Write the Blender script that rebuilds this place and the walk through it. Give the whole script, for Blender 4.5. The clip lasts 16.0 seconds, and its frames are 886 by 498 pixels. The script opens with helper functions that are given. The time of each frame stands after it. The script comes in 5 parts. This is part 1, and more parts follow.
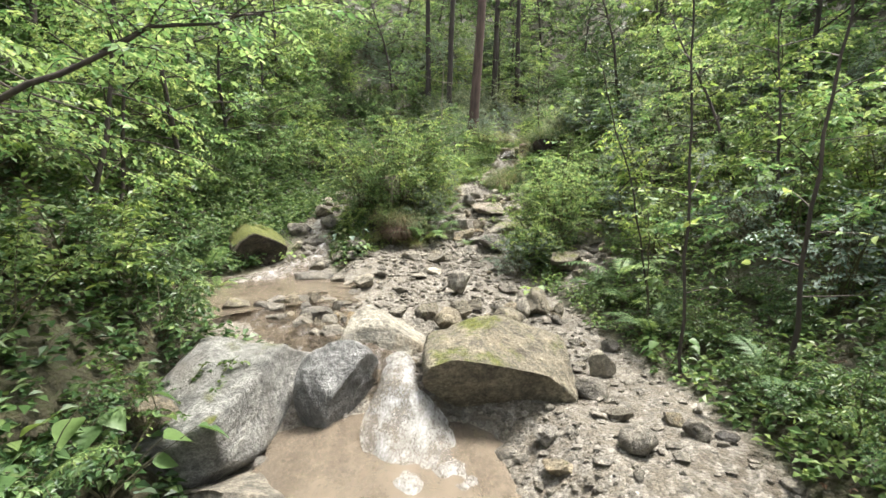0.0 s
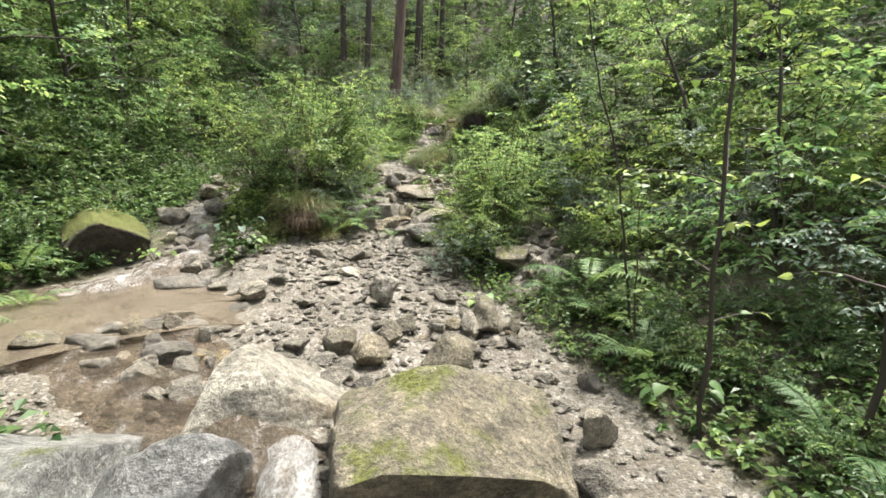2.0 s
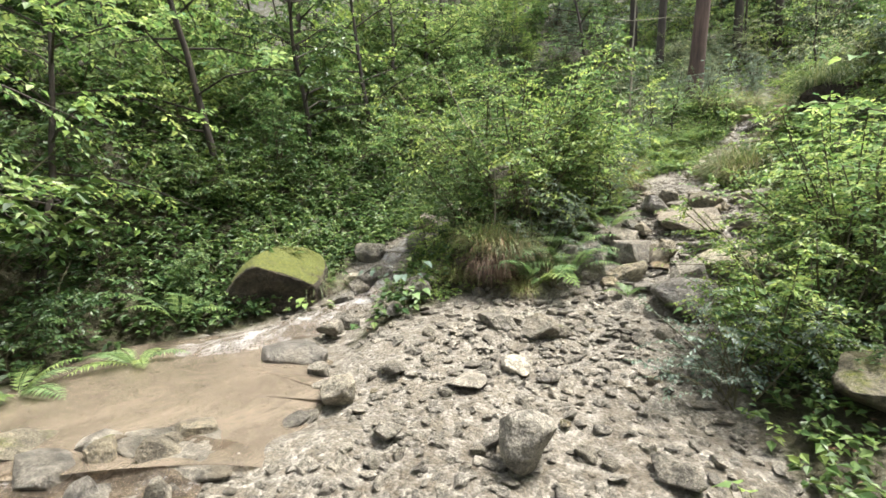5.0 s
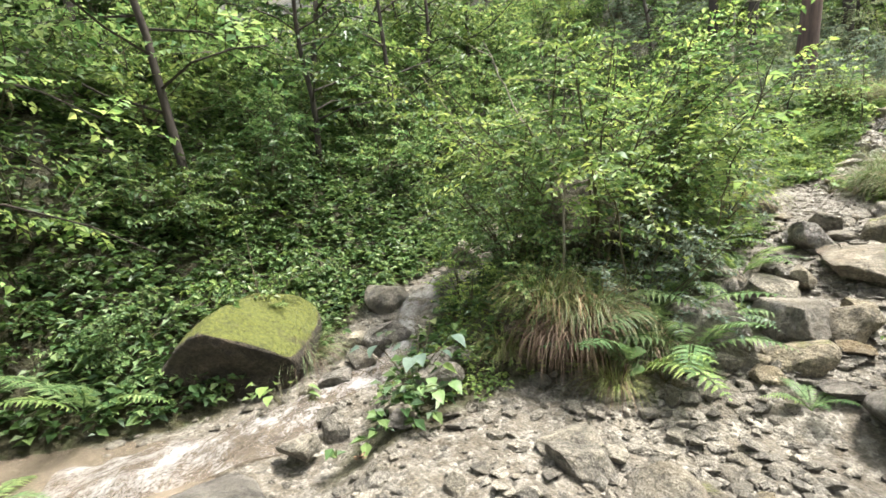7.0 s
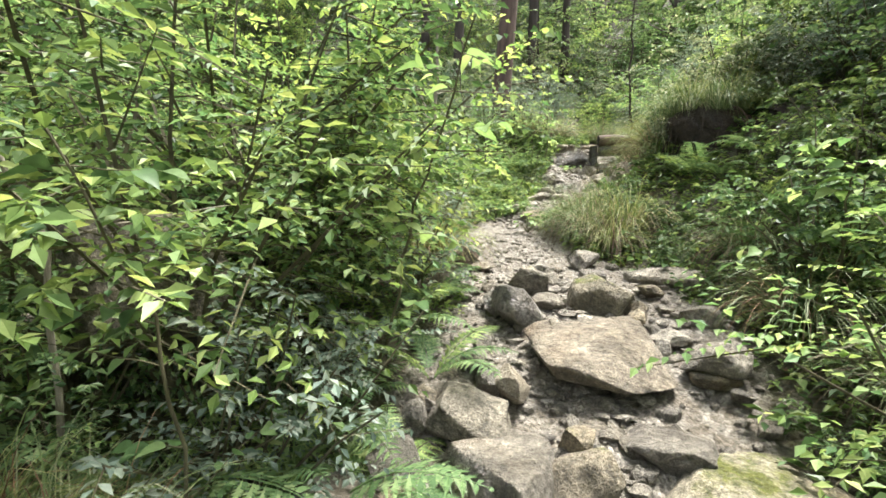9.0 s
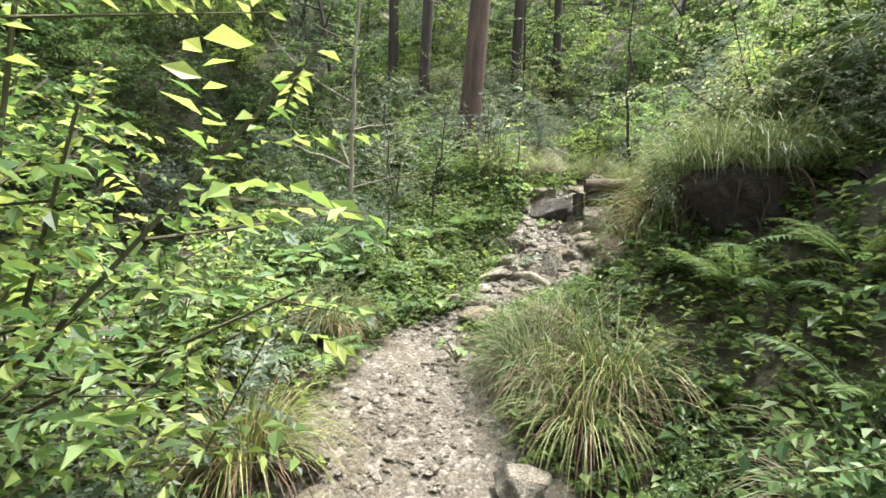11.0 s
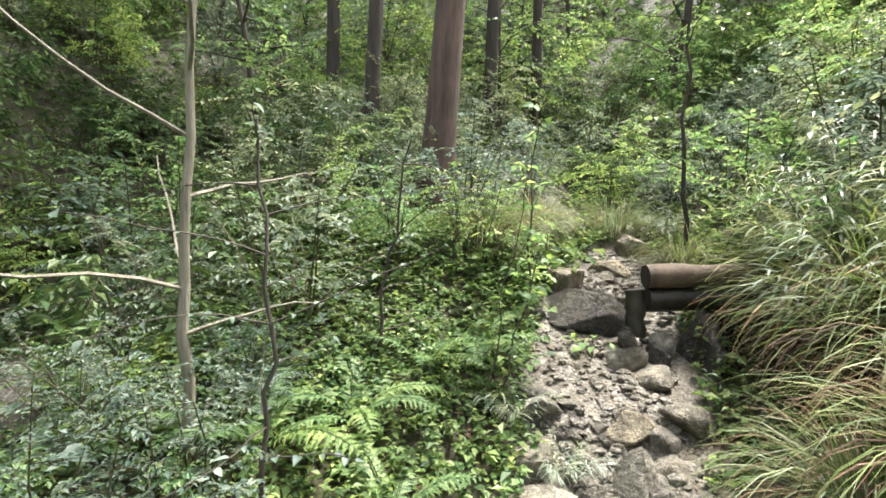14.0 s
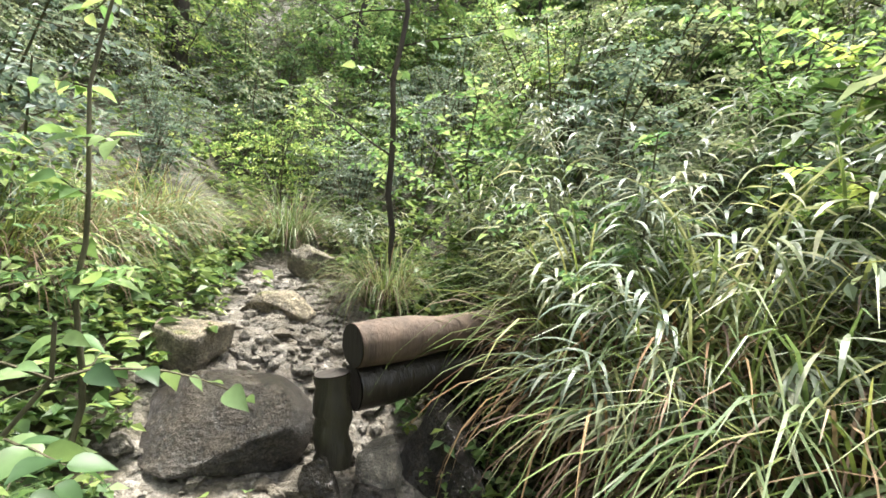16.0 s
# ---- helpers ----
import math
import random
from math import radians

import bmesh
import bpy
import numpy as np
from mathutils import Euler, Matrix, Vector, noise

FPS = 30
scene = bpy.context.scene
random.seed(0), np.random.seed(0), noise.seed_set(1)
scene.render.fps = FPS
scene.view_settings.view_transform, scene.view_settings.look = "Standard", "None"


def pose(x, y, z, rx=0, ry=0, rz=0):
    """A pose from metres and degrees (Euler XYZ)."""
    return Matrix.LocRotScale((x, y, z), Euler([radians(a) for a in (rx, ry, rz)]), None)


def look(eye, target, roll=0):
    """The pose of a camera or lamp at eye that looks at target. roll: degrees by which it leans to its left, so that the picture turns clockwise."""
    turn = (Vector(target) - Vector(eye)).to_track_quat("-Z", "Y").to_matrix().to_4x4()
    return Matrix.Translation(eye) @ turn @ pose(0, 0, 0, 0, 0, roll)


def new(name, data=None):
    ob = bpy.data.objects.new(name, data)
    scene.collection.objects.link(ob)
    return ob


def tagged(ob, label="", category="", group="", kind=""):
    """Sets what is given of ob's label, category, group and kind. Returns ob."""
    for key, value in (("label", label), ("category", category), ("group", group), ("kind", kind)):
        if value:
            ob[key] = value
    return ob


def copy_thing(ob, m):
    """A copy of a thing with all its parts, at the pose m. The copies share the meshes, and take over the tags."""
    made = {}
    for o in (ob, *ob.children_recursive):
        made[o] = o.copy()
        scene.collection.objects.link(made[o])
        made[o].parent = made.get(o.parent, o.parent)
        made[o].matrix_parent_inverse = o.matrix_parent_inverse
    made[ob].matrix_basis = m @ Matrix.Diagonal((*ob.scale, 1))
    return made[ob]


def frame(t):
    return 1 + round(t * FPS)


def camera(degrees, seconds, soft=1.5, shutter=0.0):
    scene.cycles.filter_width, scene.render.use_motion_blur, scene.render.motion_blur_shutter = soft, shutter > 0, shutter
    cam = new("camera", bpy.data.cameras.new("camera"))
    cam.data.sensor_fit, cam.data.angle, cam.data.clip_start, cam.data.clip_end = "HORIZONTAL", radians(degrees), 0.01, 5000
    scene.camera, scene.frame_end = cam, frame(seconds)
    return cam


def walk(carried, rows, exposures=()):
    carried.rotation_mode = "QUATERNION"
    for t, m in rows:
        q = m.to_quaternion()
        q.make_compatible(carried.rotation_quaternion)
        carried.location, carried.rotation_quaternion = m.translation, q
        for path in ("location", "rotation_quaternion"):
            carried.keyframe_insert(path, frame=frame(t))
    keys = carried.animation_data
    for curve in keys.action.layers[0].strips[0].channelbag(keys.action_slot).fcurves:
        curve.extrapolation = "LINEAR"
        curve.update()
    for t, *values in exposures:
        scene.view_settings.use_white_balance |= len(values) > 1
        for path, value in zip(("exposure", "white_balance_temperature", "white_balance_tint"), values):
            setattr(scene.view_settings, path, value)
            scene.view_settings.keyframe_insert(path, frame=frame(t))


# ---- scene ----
EXPOSURE = 2.05
cam = camera(85.4, 16.0, 1.6)
METRES, EYE, TILT, LEAN, TURN = 15.0, 1.45, -6.0, 0.0, 0.0
ROWS = [
    (0.0, 0.0, 0.0, 0.0, 0.0, 0.0, -0.0),
    (0.5, -0.0174, 0.0249, 0.0109, -6.13, -0.84, 0.12),
    (1.0, -0.0153, 0.0458, 0.0077, -9.69, -2.02, 0.23),
    (1.5, -0.0008, 0.0822, 0.0131, -10.44, -1.5, -0.04),
    (2.0, -0.0007, 0.1001, 0.0115, -9.66, -2.31, -0.04),
    (2.5, 0.005, 0.1439, 0.0199, -7.12, -2.64, 0.15),
    (3.0, 0.0174, 0.1686, 0.0168, -4.66, -2.71, 0.39),
    (3.5, 0.0492, 0.1949, 0.0225, 10.02, -1.24, 0.41),
    (4.0, 0.0583, 0.2102, 0.021, 15.28, -1.23, -0.17),
    (4.5, 0.0632, 0.2394, 0.0281, 21.64, -1.24, -1.24),
    (7.0, 0.008, 0.3742, 0.0553, 31.8, 0.47, -1.61),
    (7.5, 0.0014, 0.4064, 0.0662, 23.59, 0.27, -1.01),
    (8.0, -0.0004, 0.44, 0.0751, 13.69, 0.82, -1.9),
    (8.5, 0.0121, 0.476, 0.0808, 6.06, 1.6, -1.37),
    (9.0, 0.0148, 0.5057, 0.0847, 1.34, 1.82, -0.93),
    (11.5, 0.0716, 0.6432, 0.1485, 2.35, 3.19, -1.54),
    (12.0, 0.0743, 0.6647, 0.1507, 7.53, 3.05, -0.73),
    (12.5, 0.0683, 0.6951, 0.1695, 9.76, 2.78, -0.55),
    (13.0, 0.0671, 0.7224, 0.1742, 10.17, 2.56, -0.64),
    (13.5, 0.0635, 0.7545, 0.1931, 7.27, 3.36, -0.72),
    (14.0, 0.0553, 0.7775, 0.2035, -3.36, 4.82, -0.45),
    (14.5, 0.0654, 0.8069, 0.2047, -13.51, 5.04, 0.21),
    (15.0, 0.0731, 0.8321, 0.2066, -22.21, 4.7, 1.18),
    (15.5, 0.0793, 0.867, 0.2183, -38.73, 3.82, 1.54),
    (16.0, 0.0972, 0.8857, 0.226, -42.0, 2.93, 0.77),
]
walk(cam, [(t, pose(0, 0, EYE, TILT, LEAN, TURN) @ pose(METRES * x, METRES * y, METRES * z, 90 + pitch, roll, yaw)) for t, x, y, z, yaw, pitch, roll in ROWS],
     [(0.0, EXPOSURE), (4.0, EXPOSURE), (8.5, EXPOSURE + 0.3), (12.0, EXPOSURE + 0.2), (16.0, EXPOSURE + 0.5)])


# ---- light ----
SUN_UP, SUN_ROUND = 70.0, 62.0     # degrees above the horizon, degrees clockwise from straight ahead
world = bpy.data.worlds.new("overcast_sky")
scene.world = world
world.use_nodes = True
wn = world.node_tree
wn.nodes.clear()
sky = wn.nodes.new("ShaderNodeTexSky")
sky.sky_type, sky.sun_disc = "NISHITA", False
sky.sun_elevation, sky.sun_rotation = radians(SUN_UP), radians(SUN_ROUND)
sky.air_density, sky.dust_density, sky.ozone_density = 1.0, 4.0, 0.6
pale = wn.nodes.new("ShaderNodeHueSaturation")
pale.inputs["Saturation"].default_value = 0.35
bg = wn.nodes.new("ShaderNodeBackground")
bg.inputs["Strength"].default_value = 0.12
wo = wn.nodes.new("ShaderNodeOutputWorld")
wn.links.new(sky.outputs[0], pale.inputs["Color"])
wn.links.new(pale.outputs[0], bg.inputs["Color"])
wn.links.new(bg.outputs[0], wo.inputs["Surface"])
sun = new("sun", bpy.data.lights.new("sun", "SUN"))
sun.data.energy, sun.data.angle, sun.data.color = 2.7, radians(14), (1.0, 0.97, 0.9)
sun.matrix_world = look((0, 0, 30), (-math.sin(radians(SUN_ROUND)) * 30, -math.cos(radians(SUN_ROUND)) * 30, 30 - 30 * math.tan(radians(SUN_UP))))


# ---- materials ----
def nodes_of(name):
    m = bpy.data.materials.new(name)
    m.use_nodes = True
    t = m.node_tree
    t.nodes.clear()
    out = t.nodes.new("ShaderNodeOutputMaterial")
    return m, t, out


def node(t, kind, values=None, **settings):
    n = t.nodes.new("ShaderNode" + kind)
    for k, v in (values or {}).items():
        n.inputs[k].default_value = v
    for k, v in settings.items():
        setattr(n, k, v)
    return n


def ramp(t, source, *stops):
    r = t.nodes.new("ShaderNodeValToRGB")
    e = r.color_ramp.elements
    while len(e) < len(stops):
        e.new(0.5)
    for el, (p, c) in zip(e, stops):
        el.position, el.color = p, (*c, 1)
    t.links.new(source, r.inputs[0])
    return r.outputs[0]


def mixed(t, fac, a, b, blend="MIX"):
    n = t.nodes.new("ShaderNodeMix")
    n.data_type, n.blend_type = "RGBA", blend
    for socket, v in ((n.inputs[0], fac), (n.inputs[6], a), (n.inputs[7], b)):
        if isinstance(v, bpy.types.NodeSocket):
            t.links.new(v, socket)
        elif isinstance(v, tuple):
            socket.default_value = (*v, 1)
        else:
            socket.default_value = v
    return n.outputs[2]


def noise_of(t, coord, scale, detail=4.0, rough=0.55):
    n = node(t, "TexNoise", {"Scale": scale, "Detail": detail, "Roughness": rough})
    t.links.new(coord, n.inputs["Vector"])
    return n.outputs["Fac"]


def leaf_material(name, dark, mid, light, rough=0.45, glow=0.26):
    """A leaf: colour by leaf and by plant, thin enough to let light through."""
    m, t, out = nodes_of(name)
    geo = node(t, "NewGeometry")
    obj = node(t, "ObjectInfo")
    coord = node(t, "TexCoord")
    per_leaf = ramp(t, geo.outputs["Random Per Island"], (0.0, dark), (0.55, mid), (1.0, light))
    patch = noise_of(t, coord.outputs["Object"], 1.7, 2)
    tone = ramp(t, patch, (0.3, (0.82, 0.75, 0.86)), (0.7, (1.36, 1.18, 1.36)))
    col = mixed(t, 1.0, per_leaf, tone, "MULTIPLY")
    plant = ramp(t, obj.outputs["Random"], (0.0, (0.72, 0.84, 0.8)), (0.5, (0.95, 1.0, 0.95)), (1.0, (1.26, 1.22, 0.85)))
    col = mixed(t, 1.0, col, plant, "MULTIPLY")
    fine = noise_of(t, coord.outputs["Object"], 60.0, 3)
    col = mixed(t, 0.35, col, ramp(t, fine, (0.3, (0.55, 0.55, 0.5)), (0.7, (1.2, 1.2, 1.1))), "MULTIPLY")
    b = node(t, "BsdfPrincipled", {"Roughness": rough})
    b.inputs["Specular IOR Level"].default_value = 0.3
    t.links.new(col, b.inputs["Base Color"])
    tr = node(t, "BsdfTranslucent")
    warm = mixed(t, 1.0, col, (1.3, 1.22, 0.95), "MULTIPLY")
    t.links.new(warm, tr.inputs["Color"])
    mx = node(t, "MixShader", {0: glow})
    t.links.new(b.outputs[0], mx.inputs[1])
    t.links.new(tr.outputs[0], mx.inputs[2])
    t.links.new(mx.outputs[0], out.inputs["Surface"])
    return m


def rock_material(name, dark, light, moss=0.0, wet=0.0, tint=(0.2, 0.16, 0.105)):
    """Schist: banded grain, lichen and mineral stains, wet sheen, moss on what faces up."""
    m, t, out = nodes_of(name)
    coord = node(t, "TexCoord")
    obj = node(t, "ObjectInfo")
    place = node(t, "VectorMath", operation="ADD")
    far = node(t, "VectorMath", {1: (37.0, 19.0, 53.0)}, operation="MULTIPLY")
    t.links.new(obj.outputs["Random"], far.inputs[0])
    t.links.new(coord.outputs["Object"], place.inputs[0])
    t.links.new(far.outputs[0], place.inputs[1])
    p = place.outputs[0]
    big = noise_of(t, p, 2.6, 5, 0.6)
    fine = noise_of(t, p, 34, 6, 0.7)
    speck = noise_of(t, p, 130, 3, 0.6)
    mid = noise_of(t, p, 10, 6, 0.7)
    pit = node(t, "TexVoronoi", {"Scale": 5.0}, feature="DISTANCE_TO_EDGE")
    t.links.new(p, pit.inputs["Vector"])
    grain = node(t, "Mapping")
    grain.inputs["Rotation"].default_value, grain.inputs["Scale"].default_value = (0.35, 0.5, 0.2), (4.0, 6.0, 13.0)
    t.links.new(p, grain.inputs["Vector"])
    band = noise_of(t, grain.outputs[0], 1.0, 5, 0.6)
    col = ramp(t, big, (0.28, dark), (0.72, light))
    col = mixed(t, 0.25, col, ramp(t, band, (0.3, dark), (0.7, light)))
    col = mixed(t, 0.75, col, ramp(t, fine, (0.33, (0.35, 0.35, 0.35)), (0.67, (1.55, 1.55, 1.52))), "MULTIPLY")
    col = mixed(t, 0.5, col, ramp(t, speck, (0.38, (0.4, 0.4, 0.4)), (0.62, (1.75, 1.75, 1.75))), "MULTIPLY")
    col = mixed(t, 0.8, col, ramp(t, mid, (0.34, (0.34, 0.34, 0.34)), (0.66, (1.6, 1.58, 1.55))), "MULTIPLY")
    rust = noise_of(t, p, 1.5, 6, 0.65)
    col = mixed(t, ramp(t, rust, (0.55, (0, 0, 0)), (0.72, (0.6, 0.6, 0.6))), col, tint)
    shade = ramp(t, obj.outputs["Random"], (0.0, (0.75, 0.75, 0.76)), (1.0, (1.2, 1.18, 1.12)))
    col = mixed(t, 1.0, col, shade, "MULTIPLY")
    if moss > 0:
        geo = node(t, "NewGeometry")
        up = node(t, "SeparateXYZ")
        t.links.new(geo.outputs["Normal"], up.inputs[0])
        patch = noise_of(t, p, 3.1, 6, 0.7)
        amount = node(t, "Math", operation="MULTIPLY")
        t.links.new(up.outputs["Z"], amount.inputs[0])
        t.links.new(patch, amount.inputs[1])
        edge = ramp(t, amount.outputs[0], (0.52 - 0.34 * moss, (0, 0, 0)), (0.64 - 0.34 * moss, (1, 1, 1)))
        green = ramp(t, fine, (0.3, (0.035, 0.045, 0.008)), (0.7, (0.17, 0.18, 0.028)))
        col = mixed(t, edge, col, green)
    b = node(t, "BsdfPrincipled")
    b.inputs["Specular IOR Level"].default_value = 0.5
    t.links.new(col, b.inputs["Base Color"])
    r = ramp(t, big, (0.3, (0.75 - 0.5 * wet,) * 3), (0.7, (0.9 - 0.5 * wet,) * 3))
    t.links.new(r, b.inputs["Roughness"])
    bump = node(t, "Bump", {"Strength": 1.0, "Distance": 0.04})
    both = node(t, "Math", operation="ADD")
    t.links.new(fine, both.inputs[0])
    t.links.new(band, both.inputs[1])
    third = node(t, "Math", {2: 0.0}, operation="MULTIPLY_ADD")
    third.inputs[1].default_value = 1.6
    t.links.new(mid, third.inputs[0])
    t.links.new(both.outputs[0], third.inputs[2])
    t.links.new(third.outputs[0], bump.inputs["Height"])
    bump2 = node(t, "Bump", {"Strength": 0.5, "Distance": 0.004})
    t.links.new(speck, bump2.inputs["Height"])
    t.links.new(bump.outputs[0], bump2.inputs["Normal"])
    t.links.new(bump2.outputs[0], b.inputs["Normal"])
    t.links.new(b.outputs[0], out.inputs["Surface"])
    return m


def bark_material(name, dark, light, along=14.0, gloss=0.85):
    m, t, out = nodes_of(name)
    coord = node(t, "TexCoord")
    mp = node(t, "Mapping")
    mp.inputs["Scale"].default_value = (along, along, along * 0.12)
    t.links.new(coord.outputs["Object"], mp.inputs["Vector"])
    a = noise_of(t, mp.outputs[0], 1.0, 6, 0.65)
    c = noise_of(t, coord.outputs["Object"], 1.3, 4)
    col = ramp(t, a, (0.3, dark), (0.7, light))
    col = mixed(t, 0.6, col, ramp(t, c, (0.3, (0.6, 0.62, 0.55)), (0.7, (1.3, 1.25, 1.2))), "MULTIPLY")
    b = node(t, "BsdfPrincipled", {"Roughness": gloss})
    t.links.new(col, b.inputs["Base Color"])
    bump = node(t, "Bump", {"Strength": 0.9, "Distance": 0.015})
    t.links.new(a, bump.inputs["Height"])
    t.links.new(bump.outputs[0], b.inputs["Normal"])
    t.links.new(b.outputs[0], out.inputs["Surface"])
    return m


def ground_material():
    """Silty gravel where the stream runs (the 'bed' layer), dark leaf litter elsewhere."""
    m, t, out = nodes_of("stream_bed_and_forest_soil")
    coord = node(t, "TexCoord")
    p = coord.outputs["Object"]
    bed = node(t, "Attribute", attribute_name="bed")
    big = noise_of(t, p, 1.4, 5, 0.6)
    mid = noise_of(t, p, 11, 5, 0.65)
    fine = noise_of(t, p, 70, 5, 0.7)
    grit = node(t, "TexVoronoi", {"Scale": 38.0, "Randomness": 1.0})
    t.links.new(p, grit.inputs["Vector"])
    silt = ramp(t, big, (0.3, (0.07, 0.055, 0.038)), (0.7, (0.135, 0.117, 0.09)))
    stones = ramp(t, grit.outputs["Color"], (0.1, (0.055, 0.05, 0.042)), (0.9, (0.33, 0.307, 0.27)))
    gravel = mixed(t, ramp(t, mid, (0.42, (0.1, 0.1, 0.1)), (0.6, (0.85, 0.85, 0.85))), silt, stones)
    gravel = mixed(t, 0.85, gravel, ramp(t, fine, (0.34, (0.45, 0.44, 0.42)), (0.66, (1.7, 1.68, 1.62))), "MULTIPLY")
    litter = ramp(t, mid, (0.3, (0.02, 0.022, 0.010)), (0.5, (0.045, 0.04, 0.018)), (0.7, (0.045, 0.06, 0.018)))
    litter = mixed(t, 0.6, litter, ramp(t, fine, (0.3, (0.5, 0.5, 0.5)), (0.7, (1.5, 1.4, 1.3))), "MULTIPLY")
    edge = node(t, "Math", operation="ADD")
    soft = node(t, "Math", {1: 0.5}, operation="MULTIPLY")
    t.links.new(mid, soft.inputs[0])
    t.links.new(soft.outputs[0], edge.inputs[0])
    t.links.new(bed.outputs["Fac"], edge.inputs[1])
    cut = ramp(t, edge.outputs[0], (0.62, (0, 0, 0)), (0.85, (1, 1, 1)))
    col = mixed(t, cut, litter, gravel)
    b = node(t, "BsdfPrincipled")
    t.links.new(col, b.inputs["Base Color"])
    wet = ramp(t, big, (0.38, (0.42,) * 3), (0.62, (0.85,) * 3))
    t.links.new(wet, b.inputs["Roughness"])
    bump = node(t, "Bump", {"Strength": 0.9, "Distance": 0.02})
    s = node(t, "Math", operation="SUBTRACT")
    t.links.new(fine, s.inputs[0])
    t.links.new(grit.outputs["Distance"], s.inputs[1])
    t.links.new(s.outputs[0], bump.inputs["Height"])
    t.links.new(bump.outputs[0], b.inputs["Normal"])
    t.links.new(b.outputs[0], out.inputs["Surface"])
    return m


def water_material(name, silt, foam):
    """Shallow silty water; foam: how much of it is broken and white."""
    m, t, out = nodes_of(name)
    coord = node(t, "TexCoord")
    mp = node(t, "Mapping")
    mp.inputs["Scale"].default_value = (1.0, 0.45, 1.0)
    t.links.new(coord.outputs["Object"], mp.inputs["Vector"])
    p = mp.outputs[0]
    big = noise_of(t, p, 3.0, 5, 0.6)
    rip = noise_of(t, p, 16.0, 5, 0.6)
    streak = node(t, "Mapping")
    streak.inputs["Scale"].default_value = (70.0, 38.0, 60.0)
    t.links.new(coord.outputs["Object"], streak.inputs["Vector"])
    froth = noise_of(t, streak.outputs[0], 1.0, 8, 0.72)
    blend = node(t, "Math", {1: 0.5}, operation="MULTIPLY")
    both = node(t, "Math", operation="ADD")
    t.links.new(froth, both.inputs[0])
    t.links.new(noise_of(t, p, 9.0, 4, 0.6), both.inputs[1])
    t.links.new(both.outputs[0], blend.inputs[0])
    soft_froth = blend.outputs[0]
    col = ramp(t, big, (0.3, tuple(0.7 * c for c in silt)), (0.7, tuple(1.25 * c for c in silt)))
    b = node(t, "BsdfPrincipled", {"Roughness": 0.12, "IOR": 1.33})
    white = ramp(t, soft_froth, (0.66 - 0.36 * foam, (0, 0, 0)), (0.98 - 0.3 * foam, (1, 1, 1))) if foam > 0 else None
    if white:
        col = mixed(t, white, col, (0.66, 0.67, 0.68))
        t.links.new(ramp(t, rip, (0.4, (0.12,) * 3), (0.6, (0.6,) * 3)), b.inputs["Roughness"])
    t.links.new(col, b.inputs["Base Color"])
    bump = node(t, "Bump", {"Strength": 0.55 + 0.3 * foam, "Distance": 0.025})
    t.links.new(froth if foam > 0 else rip, bump.inputs["Height"])
    t.links.new(bump.outputs[0], b.inputs["Normal"])
    clear = node(t, "BsdfTransparent")
    clear.inputs["Color"].default_value = (0.86, 0.8, 0.72, 1)
    mx = node(t, "MixShader", {0: 0.72})
    if white:
        t.links.new(ramp(t, soft_froth, (0.62 - 0.36 * foam, (0.4,) * 3), (0.9 - 0.36 * foam, (1, 1, 1))), mx.inputs[0])
    t.links.new(clear.outputs[0], mx.inputs[1])
    t.links.new(b.outputs[0], mx.inputs[2])
    t.links.new(mx.outputs[0], out.inputs["Surface"])
    return m


LEAF = leaf_material("broad_leaf", (0.05, 0.1, 0.04), (0.115, 0.205, 0.07), (0.255, 0.355, 0.145), glow=0.42)
# brighter lime copy of the leaf, sunlight put into its colour
LEAF_LIME = leaf_material("lime_leaf_brightened_for_sun", (0.085, 0.19, 0.075), (0.195, 0.325, 0.12), (0.34, 0.46, 0.205), glow=0.5)
# darker copy of the leaf green: the shade on low growth is in its colour
LEAF_DARK = leaf_material("leaf_darkened_for_shade", (0.03, 0.07, 0.024), (0.06, 0.12, 0.036), (0.125, 0.19, 0.062), rough=0.42, glow=0.22)
LEAF_PALE = leaf_material("grey_green_leaf", (0.082, 0.129, 0.099), (0.148, 0.217, 0.161), (0.274, 0.336, 0.265), glow=0.4)
FERN = leaf_material("fern_green", (0.086, 0.163, 0.064), (0.148, 0.257, 0.099), (0.274, 0.376, 0.169), glow=0.42)
GRASS = leaf_material("grass_green", (0.07, 0.12, 0.04), (0.15, 0.22, 0.082), (0.31, 0.345, 0.2), glow=0.34)
SASA = leaf_material("bamboo_grass_leaf", (0.085, 0.125, 0.08), (0.22, 0.28, 0.2), (0.43, 0.48, 0.39), rough=0.36, glow=0.32)
STRAW = leaf_material("dead_straw", (0.07, 0.045, 0.03), (0.14, 0.095, 0.06), (0.29, 0.225, 0.15), rough=0.7, glow=0.15)
NEEDLE = leaf_material("conifer_needles", (0.035, 0.065, 0.047), (0.06, 0.105, 0.07), (0.105, 0.155, 0.105), rough=0.5, glow=0.35)
LITTER = leaf_material("fallen_leaf", (0.06, 0.035, 0.02), (0.12, 0.075, 0.04), (0.22, 0.16, 0.1), rough=0.7, glow=0.1)
STEM = bark_material("green_brown_stem", (0.035, 0.03, 0.015), (0.12, 0.11, 0.06), 40)
TWIG = bark_material("pale_bare_twig", (0.12, 0.105, 0.08), (0.29, 0.265, 0.215), 40)
CEDAR = bark_material("cedar_bark", (0.042, 0.027, 0.022), (0.125, 0.08, 0.066), 16)
DARKBARK = bark_material("dark_bark", (0.02, 0.016, 0.013), (0.07, 0.055, 0.045), 14)
